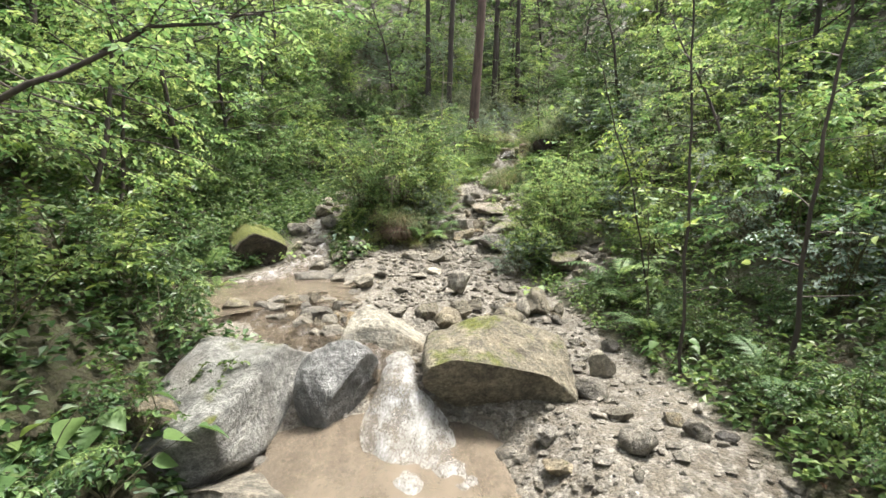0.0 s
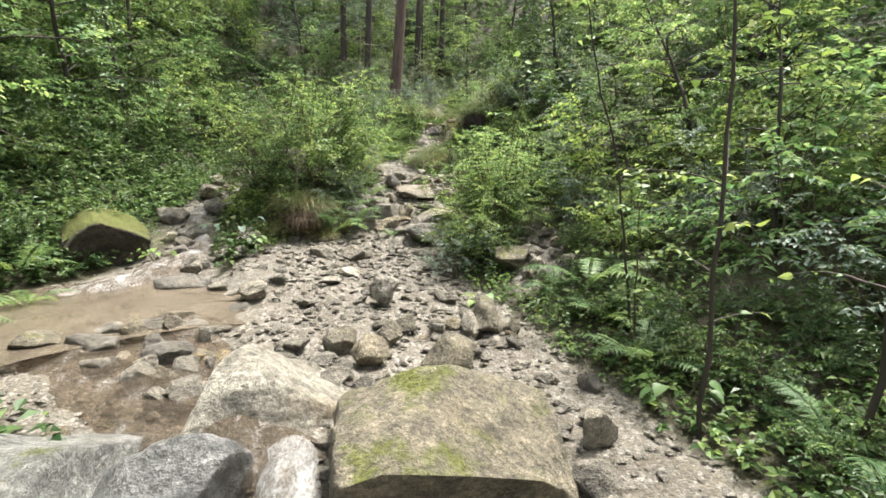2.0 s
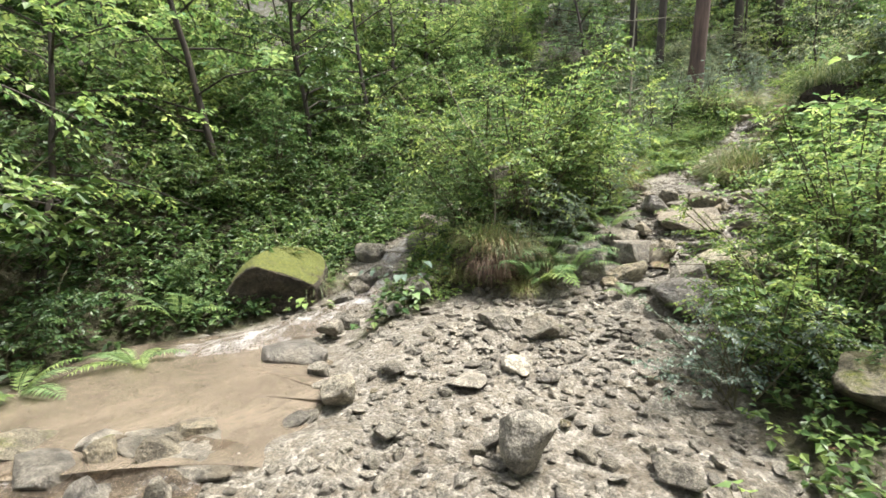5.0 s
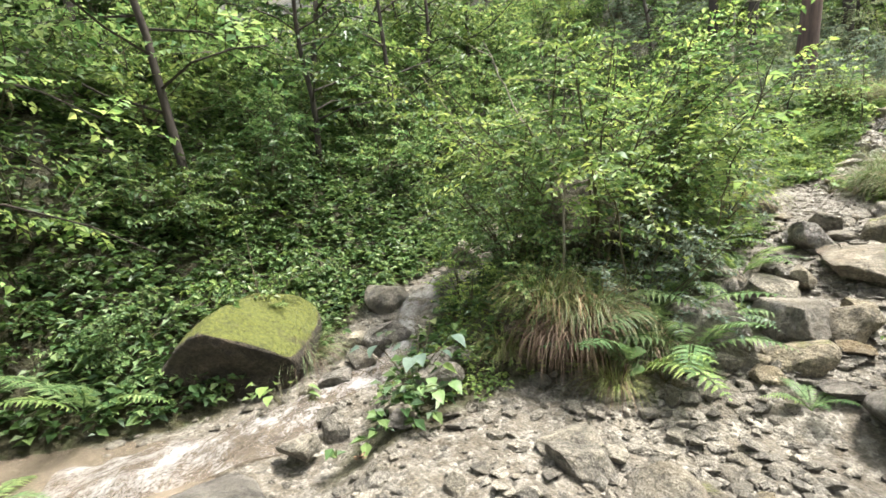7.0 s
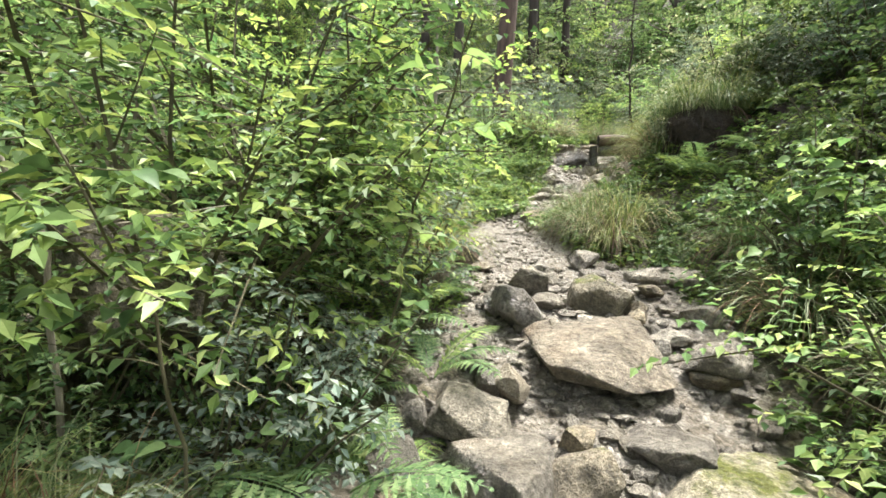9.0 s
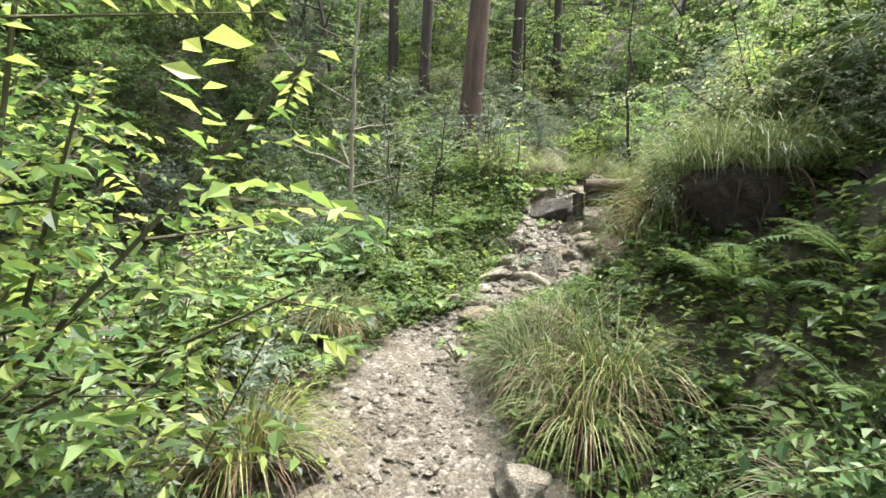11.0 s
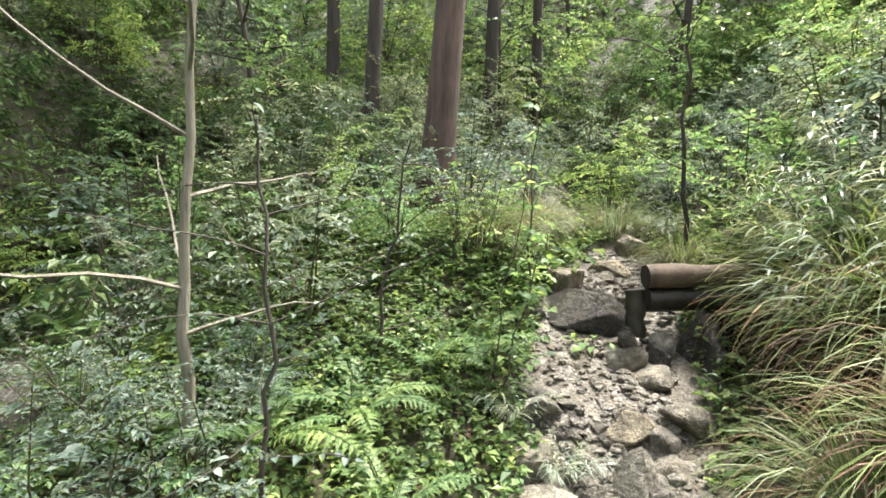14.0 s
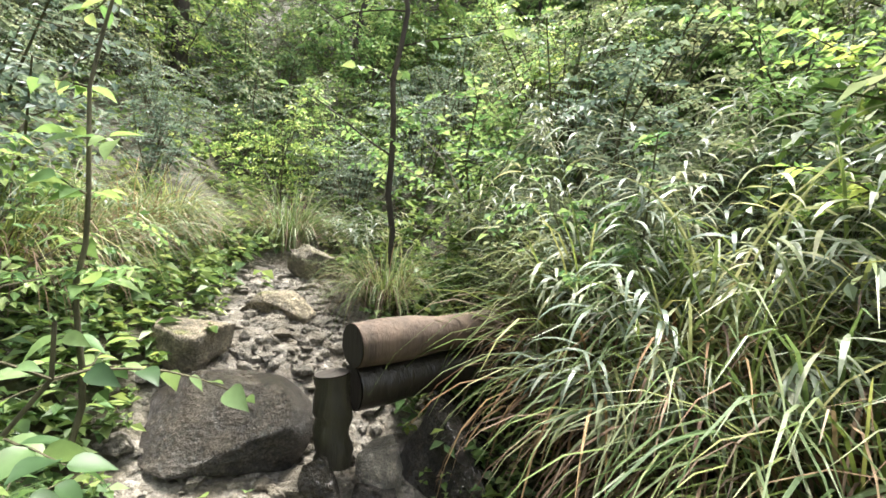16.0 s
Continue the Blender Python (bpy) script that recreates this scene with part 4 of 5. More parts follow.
def scatter(rng, kinds, count, spot, size, lean=8.0, sink=0.0):
    """Plants of several makes over the places that spot() gives; the first of each kind is the pattern."""
    used, taken = set(), []
    for i in range(count):
        best = -1.0
        for _ in range(7):
            tx, ty = spot(rng)
            far = min([(tx - u) ** 2 + (ty - w) ** 2 for u, w in taken] or [9.0])
            if far > best:
                best, x, y = far, tx, ty
        taken.append((x, y))
        k = kinds[int(rng.integers(len(kinds)))]
        put = set_at if id(k) not in used else again
        used.add(id(k))
        put(k, x, y, rng.uniform(0, 360), rng.uniform(*size), sink, (rng.normal() * lean, rng.normal() * lean))
    for k in kinds:
        if id(k) not in used:
            x, y = spot(rng)
            set_at(k, x, y, 0, 1, sink)


def shrub_kind(name, seed, label, leaf, height=1.0, spread=0.8, stems=9, twigs=7, leaves=9, size=0.07, slim=0.3, simple=False):
    w, g = shrub_meshes(seed, height, spread, stems, twigs, leaves, size, leaf, slim, simple)
    return thing(name, label, "shrub", name.replace("_", " ") + "s on the banks", (("branchwork", w), ("foliage", g)))


def tree_meshes(seed, height, radius, boughs, twigs, leaves, size, leaf, bare=0.3, lean=0.08):
    """A slim broadleaf: a bent trunk, boughs in all directions, sprays of leaves on twigs."""
    rng = np.random.default_rng(seed)
    trunk, limb, green = Heap(), Heap(), Heap()
    line = grow(rng, (0, 0, -0.1), (rng.normal() * lean, rng.normal() * lean, 1), height, 0.1, 12, 0.05)
    trunk.tube(line, np.linspace(radius, radius * 0.25, len(line)), 8)
    for k in range(boughs):
        s = (bare + (1 - bare) * (k + rng.random()) / boughs) * (len(line) - 1.02)
        i = int(s)
        at = line[i] + (line[i + 1] - line[i]) * (s - i)
        a = k * 2.4 + rng.normal() * 0.4
        bl = height * rng.uniform(0.22, 0.4) * (1.15 - 0.6 * s / len(line))
        b = grow(rng, at, (np.cos(a), np.sin(a), rng.uniform(0.2, 0.7)), bl, -0.4, 6, 0.1)
        limb.tube(b[[0, 2, 4, 6]], radius * np.array([0.35, 0.26, 0.17, 0.08]), 4)
        for _ in range(twigs):
            u = rng.uniform(0.25, 1.0) * (len(b) - 1.02)
            j = int(u)
            q = b[j] + (b[j + 1] - b[j]) * (u - j)
            c = a + rng.normal() * 0.9
            tw = grow(rng, q, (np.cos(c), np.sin(c), rng.uniform(-0.2, 0.4)), bl * rng.uniform(0.25, 0.5), -0.4, 4, 0.1)
            limb.tube(tw[[0, 4]], radius * np.array([0.09, 0.04]), 3)
            twig_leaves(rng, green, tw, leaves, size, 0.32, True)
    return trunk, limb, green


def tree_kind(seed, label, leaf, height, radius, boughs=16, twigs=6, leaves=9, size=0.09, bark=None, bare=0.3, name="tree"):
    t, l, g = tree_meshes(seed, height, radius, boughs, twigs, leaves, size, leaf, bare)
    bark = bark or DARKBARK
    return thing(name, label, "tree", "trees on the valley sides", (("trunk", t.mesh("trunk", bark, True)), ("branchwork", l.mesh("branchwork", bark)), ("crown", g.mesh("crown", leaf))))


def conifer_meshes(seed, height, radius, bare, rows=26):
    rng = np.random.default_rng(seed)
    trunk, limb, green = Heap(), Heap(), Heap()
    line = grow(rng, (0, 0, -0.3), (0.02, 0, 1), height, 0, 14, 0.008)
    rad = np.linspace(radius, radius * 0.2, len(line))
    rad[0] *= 1.35
    trunk.tube(line, rad, 14)
    for k in range(rows):
        u = bare + (1 - bare) * k / rows
        at = np.array([np.interp(u * (len(line) - 1), np.arange(len(line)), line[:, c]) for c in range(3)])
        for _ in range(3):
            a = rng.uniform(0, 2 * np.pi)
            bl = height * 0.19 * (1.15 - u) * rng.uniform(0.6, 1.2) + 0.3
            b = grow(rng, at, (np.cos(a), np.sin(a), 0.1), bl, -0.55, 5, 0.06)
            limb.tube(b[[0, 2, 5]], np.array([0.025, 0.015, 0.006]), 3)
            n = 34
            s = rng.uniform(0.2, 0.98, n) * (len(b) - 1)
            i = np.minimum(s.astype(int), len(b) - 2)
            p = b[i] + (b[i + 1] - b[i]) * (s - i)[:, None] + rng.normal(size=(n, 3)) * 0.05
            way = np.stack([np.cos(a + rng.normal(size=n) * 0.9), np.sin(a + rng.normal(size=n) * 0.9), rng.uniform(-0.7, 0.2, n)], -1)
            ln = rng.uniform(0.2, 0.45, n)
            green.leaves(p, way, rng.normal(size=(n, 3)) * 0.5 + np.array([0, 0, 1.0]), ln, ln * 0.2, 0.2, 0.3, True)
    return trunk, limb, green


def conifer_kind(seed, label, height, radius, bare, bark):
    t, l, g = conifer_meshes(seed, height, radius, bare)
    return thing("conifer_tree", label, "tree", "conifers up the valley", (("trunk", t.mesh("trunk", bark, True)), ("branchwork", l.mesh("branchwork", DARKBARK)), ("crown", g.mesh("crown", NEEDLE))))


def plain(name, label, category, group, mesh):
    return tagged(new(name, mesh), label, category, group)


def overgrown(x, y):
    """Distance outside the open ground: the trail closes over at its head, the gully is narrow higher up."""
    a, b = off_bed(x, y)
    return a + np.clip((y - 16.4) * 0.4, 0, 2), np.minimum(off_side(x, y), b + np.clip((y - 9.5) * 0.2, 0, 0.1) + np.clip((y - 15) * 0.4, 0, 2))


def spot_in(x0, x1, y0, y1, lo, hi=99.0, gully=0.1):
    """A picker of places in a rectangle, between two distances from the trail."""
    def pick(rng):
        while True:
            x, y = rng.uniform(x0, x1), rng.uniform(y0, y1)
            a, b = overgrown(x, y)
            if lo < a < hi and b > gully and np.hypot((x - 2.65) / 0.8, (y - 11.95) / 0.85) > 1:
                return x, y
    return pick


def plant_banks():
    rng = np.random.default_rng(77)
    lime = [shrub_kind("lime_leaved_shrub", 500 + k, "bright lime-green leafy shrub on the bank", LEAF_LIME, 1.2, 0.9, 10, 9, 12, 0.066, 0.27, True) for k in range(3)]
    mid = [shrub_kind("green_shrub", 510 + k, "green leafy shrub on the bank", LEAF, 1.0, 0.95, 11, 9, 12, 0.062, 0.27, True) for k in range(3)]
    dark = [shrub_kind("evergreen_shrub", 520 + k, "green shrub with shade put into its dark leaf colour", LEAF_DARK, 1.0, 0.95, 10, 9, 11, 0.068, 0.27, True) for k in range(2)]
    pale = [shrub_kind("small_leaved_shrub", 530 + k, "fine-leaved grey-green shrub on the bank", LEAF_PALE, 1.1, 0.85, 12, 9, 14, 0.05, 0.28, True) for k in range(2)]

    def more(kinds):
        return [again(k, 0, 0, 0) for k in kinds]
    # low shrubs get the darkened leaf, painting in the shade under the growth
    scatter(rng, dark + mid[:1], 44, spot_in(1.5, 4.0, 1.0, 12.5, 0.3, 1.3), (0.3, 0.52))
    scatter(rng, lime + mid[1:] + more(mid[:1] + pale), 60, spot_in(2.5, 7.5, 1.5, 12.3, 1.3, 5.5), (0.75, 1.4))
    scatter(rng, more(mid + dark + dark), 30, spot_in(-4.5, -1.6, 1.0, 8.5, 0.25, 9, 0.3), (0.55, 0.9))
    scatter(rng, more(mid + lime + lime + dark), 54, spot_in(-8.5, -2.6, 1.5, 15, 0.3, 9, 0.9), (0.9, 1.6))
    near = [shrub_kind("trailside_shrub", 540 + k, ("fine-leaved bright green shrub beside the trail", "fine-leaved green shrub beside the trail", "pale green small-leaved shrub beside the trail")[k % 3], (LEAF_LIME, LEAF, LEAF_PALE)[k % 3], 1.1, 0.85, 12, 9, 15, (0.05, 0.055, 0.045)[k % 3], 0.27, True) for k in range(3)]
    scatter(rng, near, 22, spot_in(-1.8, 0.5, 8.8, 11.7, 0.28, 3, 0.3), (0.5, 0.9))
    scatter(rng, more(near), 7, spot_in(-0.7, 0.6, 11.8, 13.4, 0.3, 3, 0.3), (0.3, 0.45))
    tall = [shrub_kind("tall_bush", 545 + k, "tall bright green bush on the island", (LEAF, LEAF_LIME)[k], 1.75, 1.2, 17, 14, 14, 0.055, 0.27, True) for k in range(2)]
    for k, (x, y, sc) in enumerate(((-0.8, 9.5, 1.05), (-0.6, 10.1, 0.95), (-1.3, 9.7, 1.1), (-0.6, 10.7, 1.05), (-1.1, 10.4, 1.15))):
        (set_at if k < 2 else again)(tall[k % 2], x, y, 70 * k, sc)
    for k, (x, y, sc) in enumerate(((1.72, 7.9, 0.72), (2.0, 8.4, 0.85), (-1.55, 9.5, 0.8), (2.0, 8.8, 0.85))):
        again(tall[k % 2], x, y, 100 + 70 * k, sc)
    for k, (x, y, sc) in enumerate(((1.42, 7.75, 0.8), (1.2, 7.5, 0.75), (1.6, 7.95, 0.9), (2.25, 10.35, 0.9), (2.1, 9.0, 0.8), (-0.3, 12.2, 0.7))):
        again((near + dark)[(k * 2) % 5], x, y, 70 * k, sc)
    scatter(rng, pale + more(near + dark + pale), 34, spot_in(-0.9, 1.4, 14.7, 20, 0.5, 9, 0.3), (0.6, 1.05))
    scatter(rng, more(near), 8, spot_in(-0.9, 0.15, 12.9, 14.5, 0.4, 9, 0.3), (0.4, 0.6))
    scatter(rng, more(dark + mid), 20, spot_in(-7, -2.6, 11, 20, 0.35, 9, 0.9), (0.8, 1.4))
    scatter(rng, more(dark + near), 16, spot_in(-5, -0.8, 14.8, 19, 0.3, 9, 0.1), (0.8, 1.3))
    scatter(rng, more(near + pale + near), 40, spot_in(3.4, 6.5, 12.8, 19, 0.75, 9), (0.7, 1.2))
    scatter(rng, more(mid + lime + dark), 24, spot_in(3.5, 10, 15, 23, 2.5, 9), (1.0, 1.7))
    # pale and lime leaves far back: their lighter colour stands in for haze
    scatter(rng, more(pale + near + lime[:1]), 36, spot_in(-5.5, 4.5, 19.5, 26, 0.35, 9), (1.1, 1.9))
    scatter(rng, more(pale + near), 9, spot_in(-0.6, 2.6, 19.3, 23.5, -9, 9), (0.5, 0.9))
    scatter(rng, more(pale + near), 16, spot_in(0.2, 3.8, 17.3, 19.8, -9, 9), (0.5, 0.85))
    trees = [tree_kind(600, "slim broadleaf tree with bright lime-green sprays", LEAF_LIME, 5.0, 0.05, 22, 7, 13, 0.095, None, 0.12),
             tree_kind(601, "slim broadleaf tree with green leaves", LEAF, 4.5, 0.045, 22, 7, 13, 0.09, None, 0.12),
             tree_kind(602, "dark leafy understorey tree", LEAF_DARK, 5.0, 0.06, 22, 8, 11, 0.11, None, 0.1)]
    scatter(rng, trees, 22, spot_in(-10, -3.4, 2.5, 16, 2.2, 12, 1.6), (0.7, 1.2), 5)
    scatter(rng, more(trees[:2] + trees[:1]), 14, spot_in(4.8, 11, 3, 19, 3.4, 12), (0.65, 1.05), 5)
    # far trees are mostly lime, their leaf colour lifting the distance like hazy light
    scatter(rng, more(trees[:1] + trees[:2]), 40, spot_in(-14, 16, 20, 32, 0.8, 16), (0.8, 1.4), 4)
    scatter(rng, more(trees[:2]), 22, spot_in(-26, 28, 30, 52, 1, 40), (1.8, 2.6), 3)
    for k, (x, y, sc, tip) in enumerate(((-3.7, 3.3, 0.72, 20), (-3.6, 4.8, 0.7, 18), (-4.2, 6.2, 0.75, 16), (-3.3, 1.8, 0.7, 14), (3.7, 3.4, 0.62, -14), (3.6, 5.2, 0.58, -14), (4.2, 7.0, 0.62, -12), (3.2, 1.6, 0.6, -12))):
        again(trees[k % 2 if x > 0 else 0], x, y, 50 * k, sc, 0, (0, tip))
    again(trees[2], 4.4, 12.2, 30, 0.7, 0, (0, -12))
    # wood added on both flanks and unseen behind: closes the valley, blocks low sky light
    scatter(rng, more(trees), 14, spot_in(-18, -9.5, -8, 18, 5, 30, 5), (1.7, 2.3), 3)
    scatter(rng, more(trees), 14, spot_in(9.5, 18, -8, 18, 5, 30), (1.7, 2.3), 3)
    scatter(rng, more(trees), 10, spot_in(-8, 8, -10, -2.5, 0.8, 30), (1.0, 1.6), 3)
    scatter(rng, more(mid + lime), 26, spot_in(-7, 7, -6, 0.8, 0.5, 30), (0.8, 1.4))
    scatter(rng, more(mid + lime), 26, spot_in(-13, -4, 10, 24, 3, 12, 3), (1.5, 2.2))
    for k, (x, y, sc) in enumerate(((-4.6, 7.2, 1.1), (-5.2, 8.4, 1.2), (-5.6, 7.4, 1.2), (-4.3, 8.9, 1.0), (-4.0, 6.2, 0.8), (-6.0, 9.4, 1.3), (-4.9, 10.0, 1.2), (-5.0, 6.0, 1.1))):
        again((mid + dark)[k % 5], x, y, 40 * k, sc)
    # shrubs set over the hollow beside the stump to darken it
    for k, (x, y, sc) in enumerate(((2.6, 13.0, 0.6), (2.95, 12.85, 0.75), (3.3, 12.45, 0.6), (3.1, 13.0, 0.9), (3.7, 12.5, 1.0), (3.85, 12.9, 1.3), (3.4, 13.1, 1.1), (3.6, 12.0, 0.8), (4.3, 12.3, 1.4))):
        again((dark + pale)[k % 4], x, y, 50 * k, sc, 0, (0, -14))
    firs = [conifer_kind(650 + k, "tall dark conifer with a bare lower trunk", 16.0, 0.17, 0.14 + 0.08 * k, DARKBARK) for k in range(2)]
    scatter(rng, firs, 8, spot_in(-16, 18, 30, 44, 1.0, 30), (0.9, 1.3), 1)


def culm_mesh(rng, a, length, leaf, pairs=7):
    """One bamboo grass culm: a thin stalk and a fan of long, narrow, drooping leaves."""
    green = Heap()
    line = grow(rng, (rng.normal() * 0.05, rng.normal() * 0.05, -0.05), (np.cos(a) * 0.55, np.sin(a) * 0.55, 1.3), length, -0.9, 8, 0.05)
    green.tube(line, np.linspace(0.003, 0.0012, len(line)), 3)
    s = np.linspace(0.35, 1.0, pairs * 2) * (len(line) - 1.01)
    i = s.astype(int)
    at = line[i] + (line[i + 1] - line[i]) * (s - i)[:, None]
    hand = np.where(np.arange(pairs * 2) % 2 == 0, 1.0, -1.0)
    turn = a + hand * rng.uniform(0.25, 1.1, pairs * 2)
    way = unit(np.stack([np.cos(turn), np.sin(turn), rng.uniform(0.0, 0.55, pairs * 2)], -1))
    size = rng.uniform(0.17, 0.32, pairs * 2)
    side = unit(np.stack([-np.sin(turn), np.cos(turn), rng.normal(size=pairs * 2) * 0.25], -1))
    rows, p, d, steps = [], at, way, 6
    for k in range(steps + 1):
        u = k / steps
        w = 0.0095 * min(1.0, 0.25 + 3.0 * u) * (1 - u ** 3) + 0.0004
        rows.append(np.stack([p - side * w, p + side * w], 1))
        d = unit(d + np.array([0, 0, -0.26 * (0.5 + u)]))
        p = p + d * (size / steps)[:, None]
    v = np.stack(rows, 1).reshape(-1, 3)
    b = (np.arange(pairs * 2) * (steps + 1) * 2)[:, None, None]
    q = (b + (np.arange(steps) * 2)[None, :, None] + np.array([0, 1, 3, 2])).reshape(-1, 4)
    green.add(v, q)
    return green.mesh("culm", leaf)


def bamboo_kind(seed):
    rng = np.random.default_rng(seed)
    return thing("bamboo_grass", "silvery green bamboo grass with drooping narrow leaves", "plant", "bamboo grasses on the upper bank",
                 [("culm", culm_mesh(rng, rng.uniform(0, 6.28), rng.uniform(0.5, 0.95), SASA)) for _ in range(18)])


def plant_named():
    """The plants that stand out singly along the way."""
    cedar = conifer_kind(660, "tall cedar with a bare red-brown trunk", 18.0, 0.175, 0.7, CEDAR)
    set_at(cedar, 1.0, 16.9, 20, 1, 0.1, (0, 3.5))
    for x, y, r, k in ((0.2, 18.4, 0.11, 0), (2.1, 20.5, 0.13, 1), (3.2, 21.5, 0.12, 2), (-0.6, 20.2, 0.12, 3)):
        set_at(conifer_kind(670 + k, "dark straight conifer behind the cedar", 15.0, r, 0.68, DARKBARK), x, y, 30 * k, 1, 0.1)
    ferns = [fern_kind(700 + k, 7, 0.6, FERN) for k in range(3)]
    set_at(ferns[0], 2.15, 4.75, 20, 1.1)
    set_at(ferns[1], -3.5, 7.0, 70, 1.35, lean=(0, 14))
    set_at(ferns[2], -0.42, 9.3, 10, 0.85)
    places = ((2.2, 5.5, 0.9), (2.05, 6.4, 0.8), (-3.2, 5.6, 1.0), (-3.4, 8.3, 1.0), (-0.75, 9.15, 1.2), (-0.2, 9.75, 0.7), (0.45, 8.72, 0.45), (2.1, 8.6, 0.9), (0.15, 12.2, 0.8), (0.2, 13.9, 1.0),
              (0.75, 13.75, 0.75), (0.55, 14.2, 0.9), (2.35, 12.0, 1.0), (2.4, 11.2, 0.9), (2.9, 12.8, 1.1), (-1.95, 2.1, 0.8), (0.1, 10.6, 0.8), (1.2, 14.8, 0.9), (0.78, 13.1, 0.5), (0.95, 13.3, 0.5), (2.45, 11.8, 0.8), (2.75, 11.75, 0.9), (2.3, 12.2, 0.7), (-0.12, 9.0, 1.3), (-0.42, 8.75, 1.35), (-0.3, 9.2, 1.4), (-0.05, 9.35, 0.9), (0.12, 9.9, 0.9), (0.0, 10.6, 0.8), (2.5, 10.4, 0.8), (2.6, 7.9, 0.9), (-0.55, 9.0, 0.8), (-0.1, 10.2, 0.9), (0.0, 11.0, 0.8), (-0.3, 9.55, 0.9), (0.25, 13.3, 0.9), (0.4, 12.9, 0.7), (0.9, 14.6, 0.8), (-3.0, 6.3, 0.9), (-2.9, 4.6, 0.8), (2.4, 3.4, 0.9), (-1.1, 9.0, 0.9), (-0.9, 10.1, 1.0))
    for k, (x, y, sc) in enumerate(places):
        again(ferns[k % 3], x, y, 47 * k, sc)
    tufts = [thing("grass_tuft", "arching tuft of green and straw-coloured grass", "grass", "grass tufts by the trail", (("green_clump", grass_meshes(720 + k, 420, 0.85, GRASS, 0.0024, 0.17, 3.6)), ("dry_clump", grass_meshes(730 + k, 200, 0.8, STRAW, 0.0022, 0.18, 4.6)))) for k in range(3)]
    set_at(tufts[0], 1.42, 11.95, 0, 0.72)
    set_at(tufts[1], 1.3, 12.2, 90, 0.62)
    set_at(tufts[2], 1.52, 11.62, 40, 0.66)
    places = ((1.65, 12.3, 0.65), (1.7, 11.8, 0.7), (1.5, 12.5, 0.6), (2.2, 10.9, 0.7), (2.05, 10.2, 0.7), (2.1, 9.6, 0.6), (1.4, 15.75, 0.7), (1.62, 16.05, 0.75), (1.9, 16.5, 0.75), (2.15, 16.9, 0.75), (2.95, 16.9, 0.8), (0.05, 11.4, 0.7), (0.1, 12.6, 0.6),
              (-0.35, 8.95, 0.6), (-1.25, 8.6, 0.4), (-0.5, 8.6, 0.4), (2.5, 13.1, 0.9), (2.35, 13.35, 0.8), (3.05, 15.8, 0.7), (-2.95, 8.3, 0.7))
    for k, (x, y, sc) in enumerate(places):
        again(tufts[k % 3], x, y, 61 * k, sc)
    # the overhanging grasses of the upper bank, with a skirt of dead straw
    long_grass = [thing("grass_tuft", "long arching grass hanging over the cut bank", "grass", "long grasses on the upper bank", (("green_clump", grass_meshes(740 + k, 300, 0.95, GRASS, 0.0044, 0.2, 3.0)), ("dry_clump", grass_meshes(745 + k, 70, 0.8, STRAW, 0.003, 0.2, 4.0)))) for k in range(3)]
    straw = [plain("dead_grass", "brown dead straw hanging from the grass", "grass", "dead straw under the grasses", grass_meshes(750 + k, 240, 0.75, STRAW, 0.004, 0.2, 4.5)) for k in range(2)]
    spots = ((3.16, 14.35, 0.8), (3.05, 14.0, 0.8), (3.02, 13.7, 0.8), (3.25, 14.2, 0.95), (3.15, 13.8, 1.0), (3.3, 14.6, 1.0), (3.45, 14.85, 0.9), (3.4, 13.3, 1.0), (3.5, 14.3, 1.1), (3.1, 13.35, 0.9), (3.6, 13.8, 1.1))
    for k, (x, y, sc) in enumerate(spots):
        (set_at if k < 3 else again)(long_grass[k % 3], x, y, 53 * k, sc)
        (set_at if k < 2 else again)(straw[k % 2], x - 0.14, y - 0.08, 31 * k, sc)
    stone("earthy hummock under the grass tussock", -0.82, 8.66, 0.3, 0.42, ROOT_EARTH, 0, 97)
    hang = [plain("dead_grass", "brown dead straw hanging from the tussock", "grass", "dead straw under the grasses", grass_meshes(760 + k, 260, 0.5, STRAW, 0.0016, 0.1, 7.0)) for k in range(2)]
    for k in range(3):
        (set_at if k < 2 else again)(hang[k % 2], -0.93 + 0.1 * k, 8.62, 80 * k, 0.9, -0.27)
    for k in range(3):
        again(tufts[k % 3], -1.0 + 0.16 * k, 8.75, 67 * k, 0.6, -0.3)
    # bamboo grass: leaning culms with long drooping leaves towards their tips
    kinds = [bamboo_kind(780 + k) for k in range(4)]
    spots = ((2.95, 14.3, 1.0, 0.1), (3.05, 14.05, 1.05, 0.25), (3.2, 14.45, 1.1, 0.3), (3.3, 14.0, 1.15, 0.4), (3.45, 14.7, 1.1, 0.3), (3.6, 14.3, 1.2, 0.4), (3.3, 15.0, 1.0, 0.2), (3.7, 15.1, 1.1, 0.3),
             (3.9, 14.7, 1.2, 0.4), (3.5, 15.5, 1.0, 0.2), (3.4, 13.6, 1.1, 0.3), (3.7, 13.5, 1.2, 0.3), (3.9, 13.9, 1.2, 0.4), (3.2, 13.2, 1.0, 0.2), (3.6, 12.9, 1.1, 0.2), (4.2, 14.3, 1.2, 0.4), (4.1, 15.4, 1.2, 0.3),
             (2.55, 13.0, 0.6, 0.0), (2.3, 13.35, 0.5, 0.0), (2.45, 12.7, 0.6, 0.0), (3.3, 16.4, 0.8, 0.1), (2.2, 16.9, 0.7, 0.0), (1.5, 14.0, 0.45, 0.0), (1.35, 14.35, 0.5, 0.0))
    for k, (x, y, sc, up) in enumerate(spots):
        (set_at if k < 4 else again)(kinds[k % 4], x, y, 67 * k, sc * 0.66, -up)


plant_banks()
plant_named()


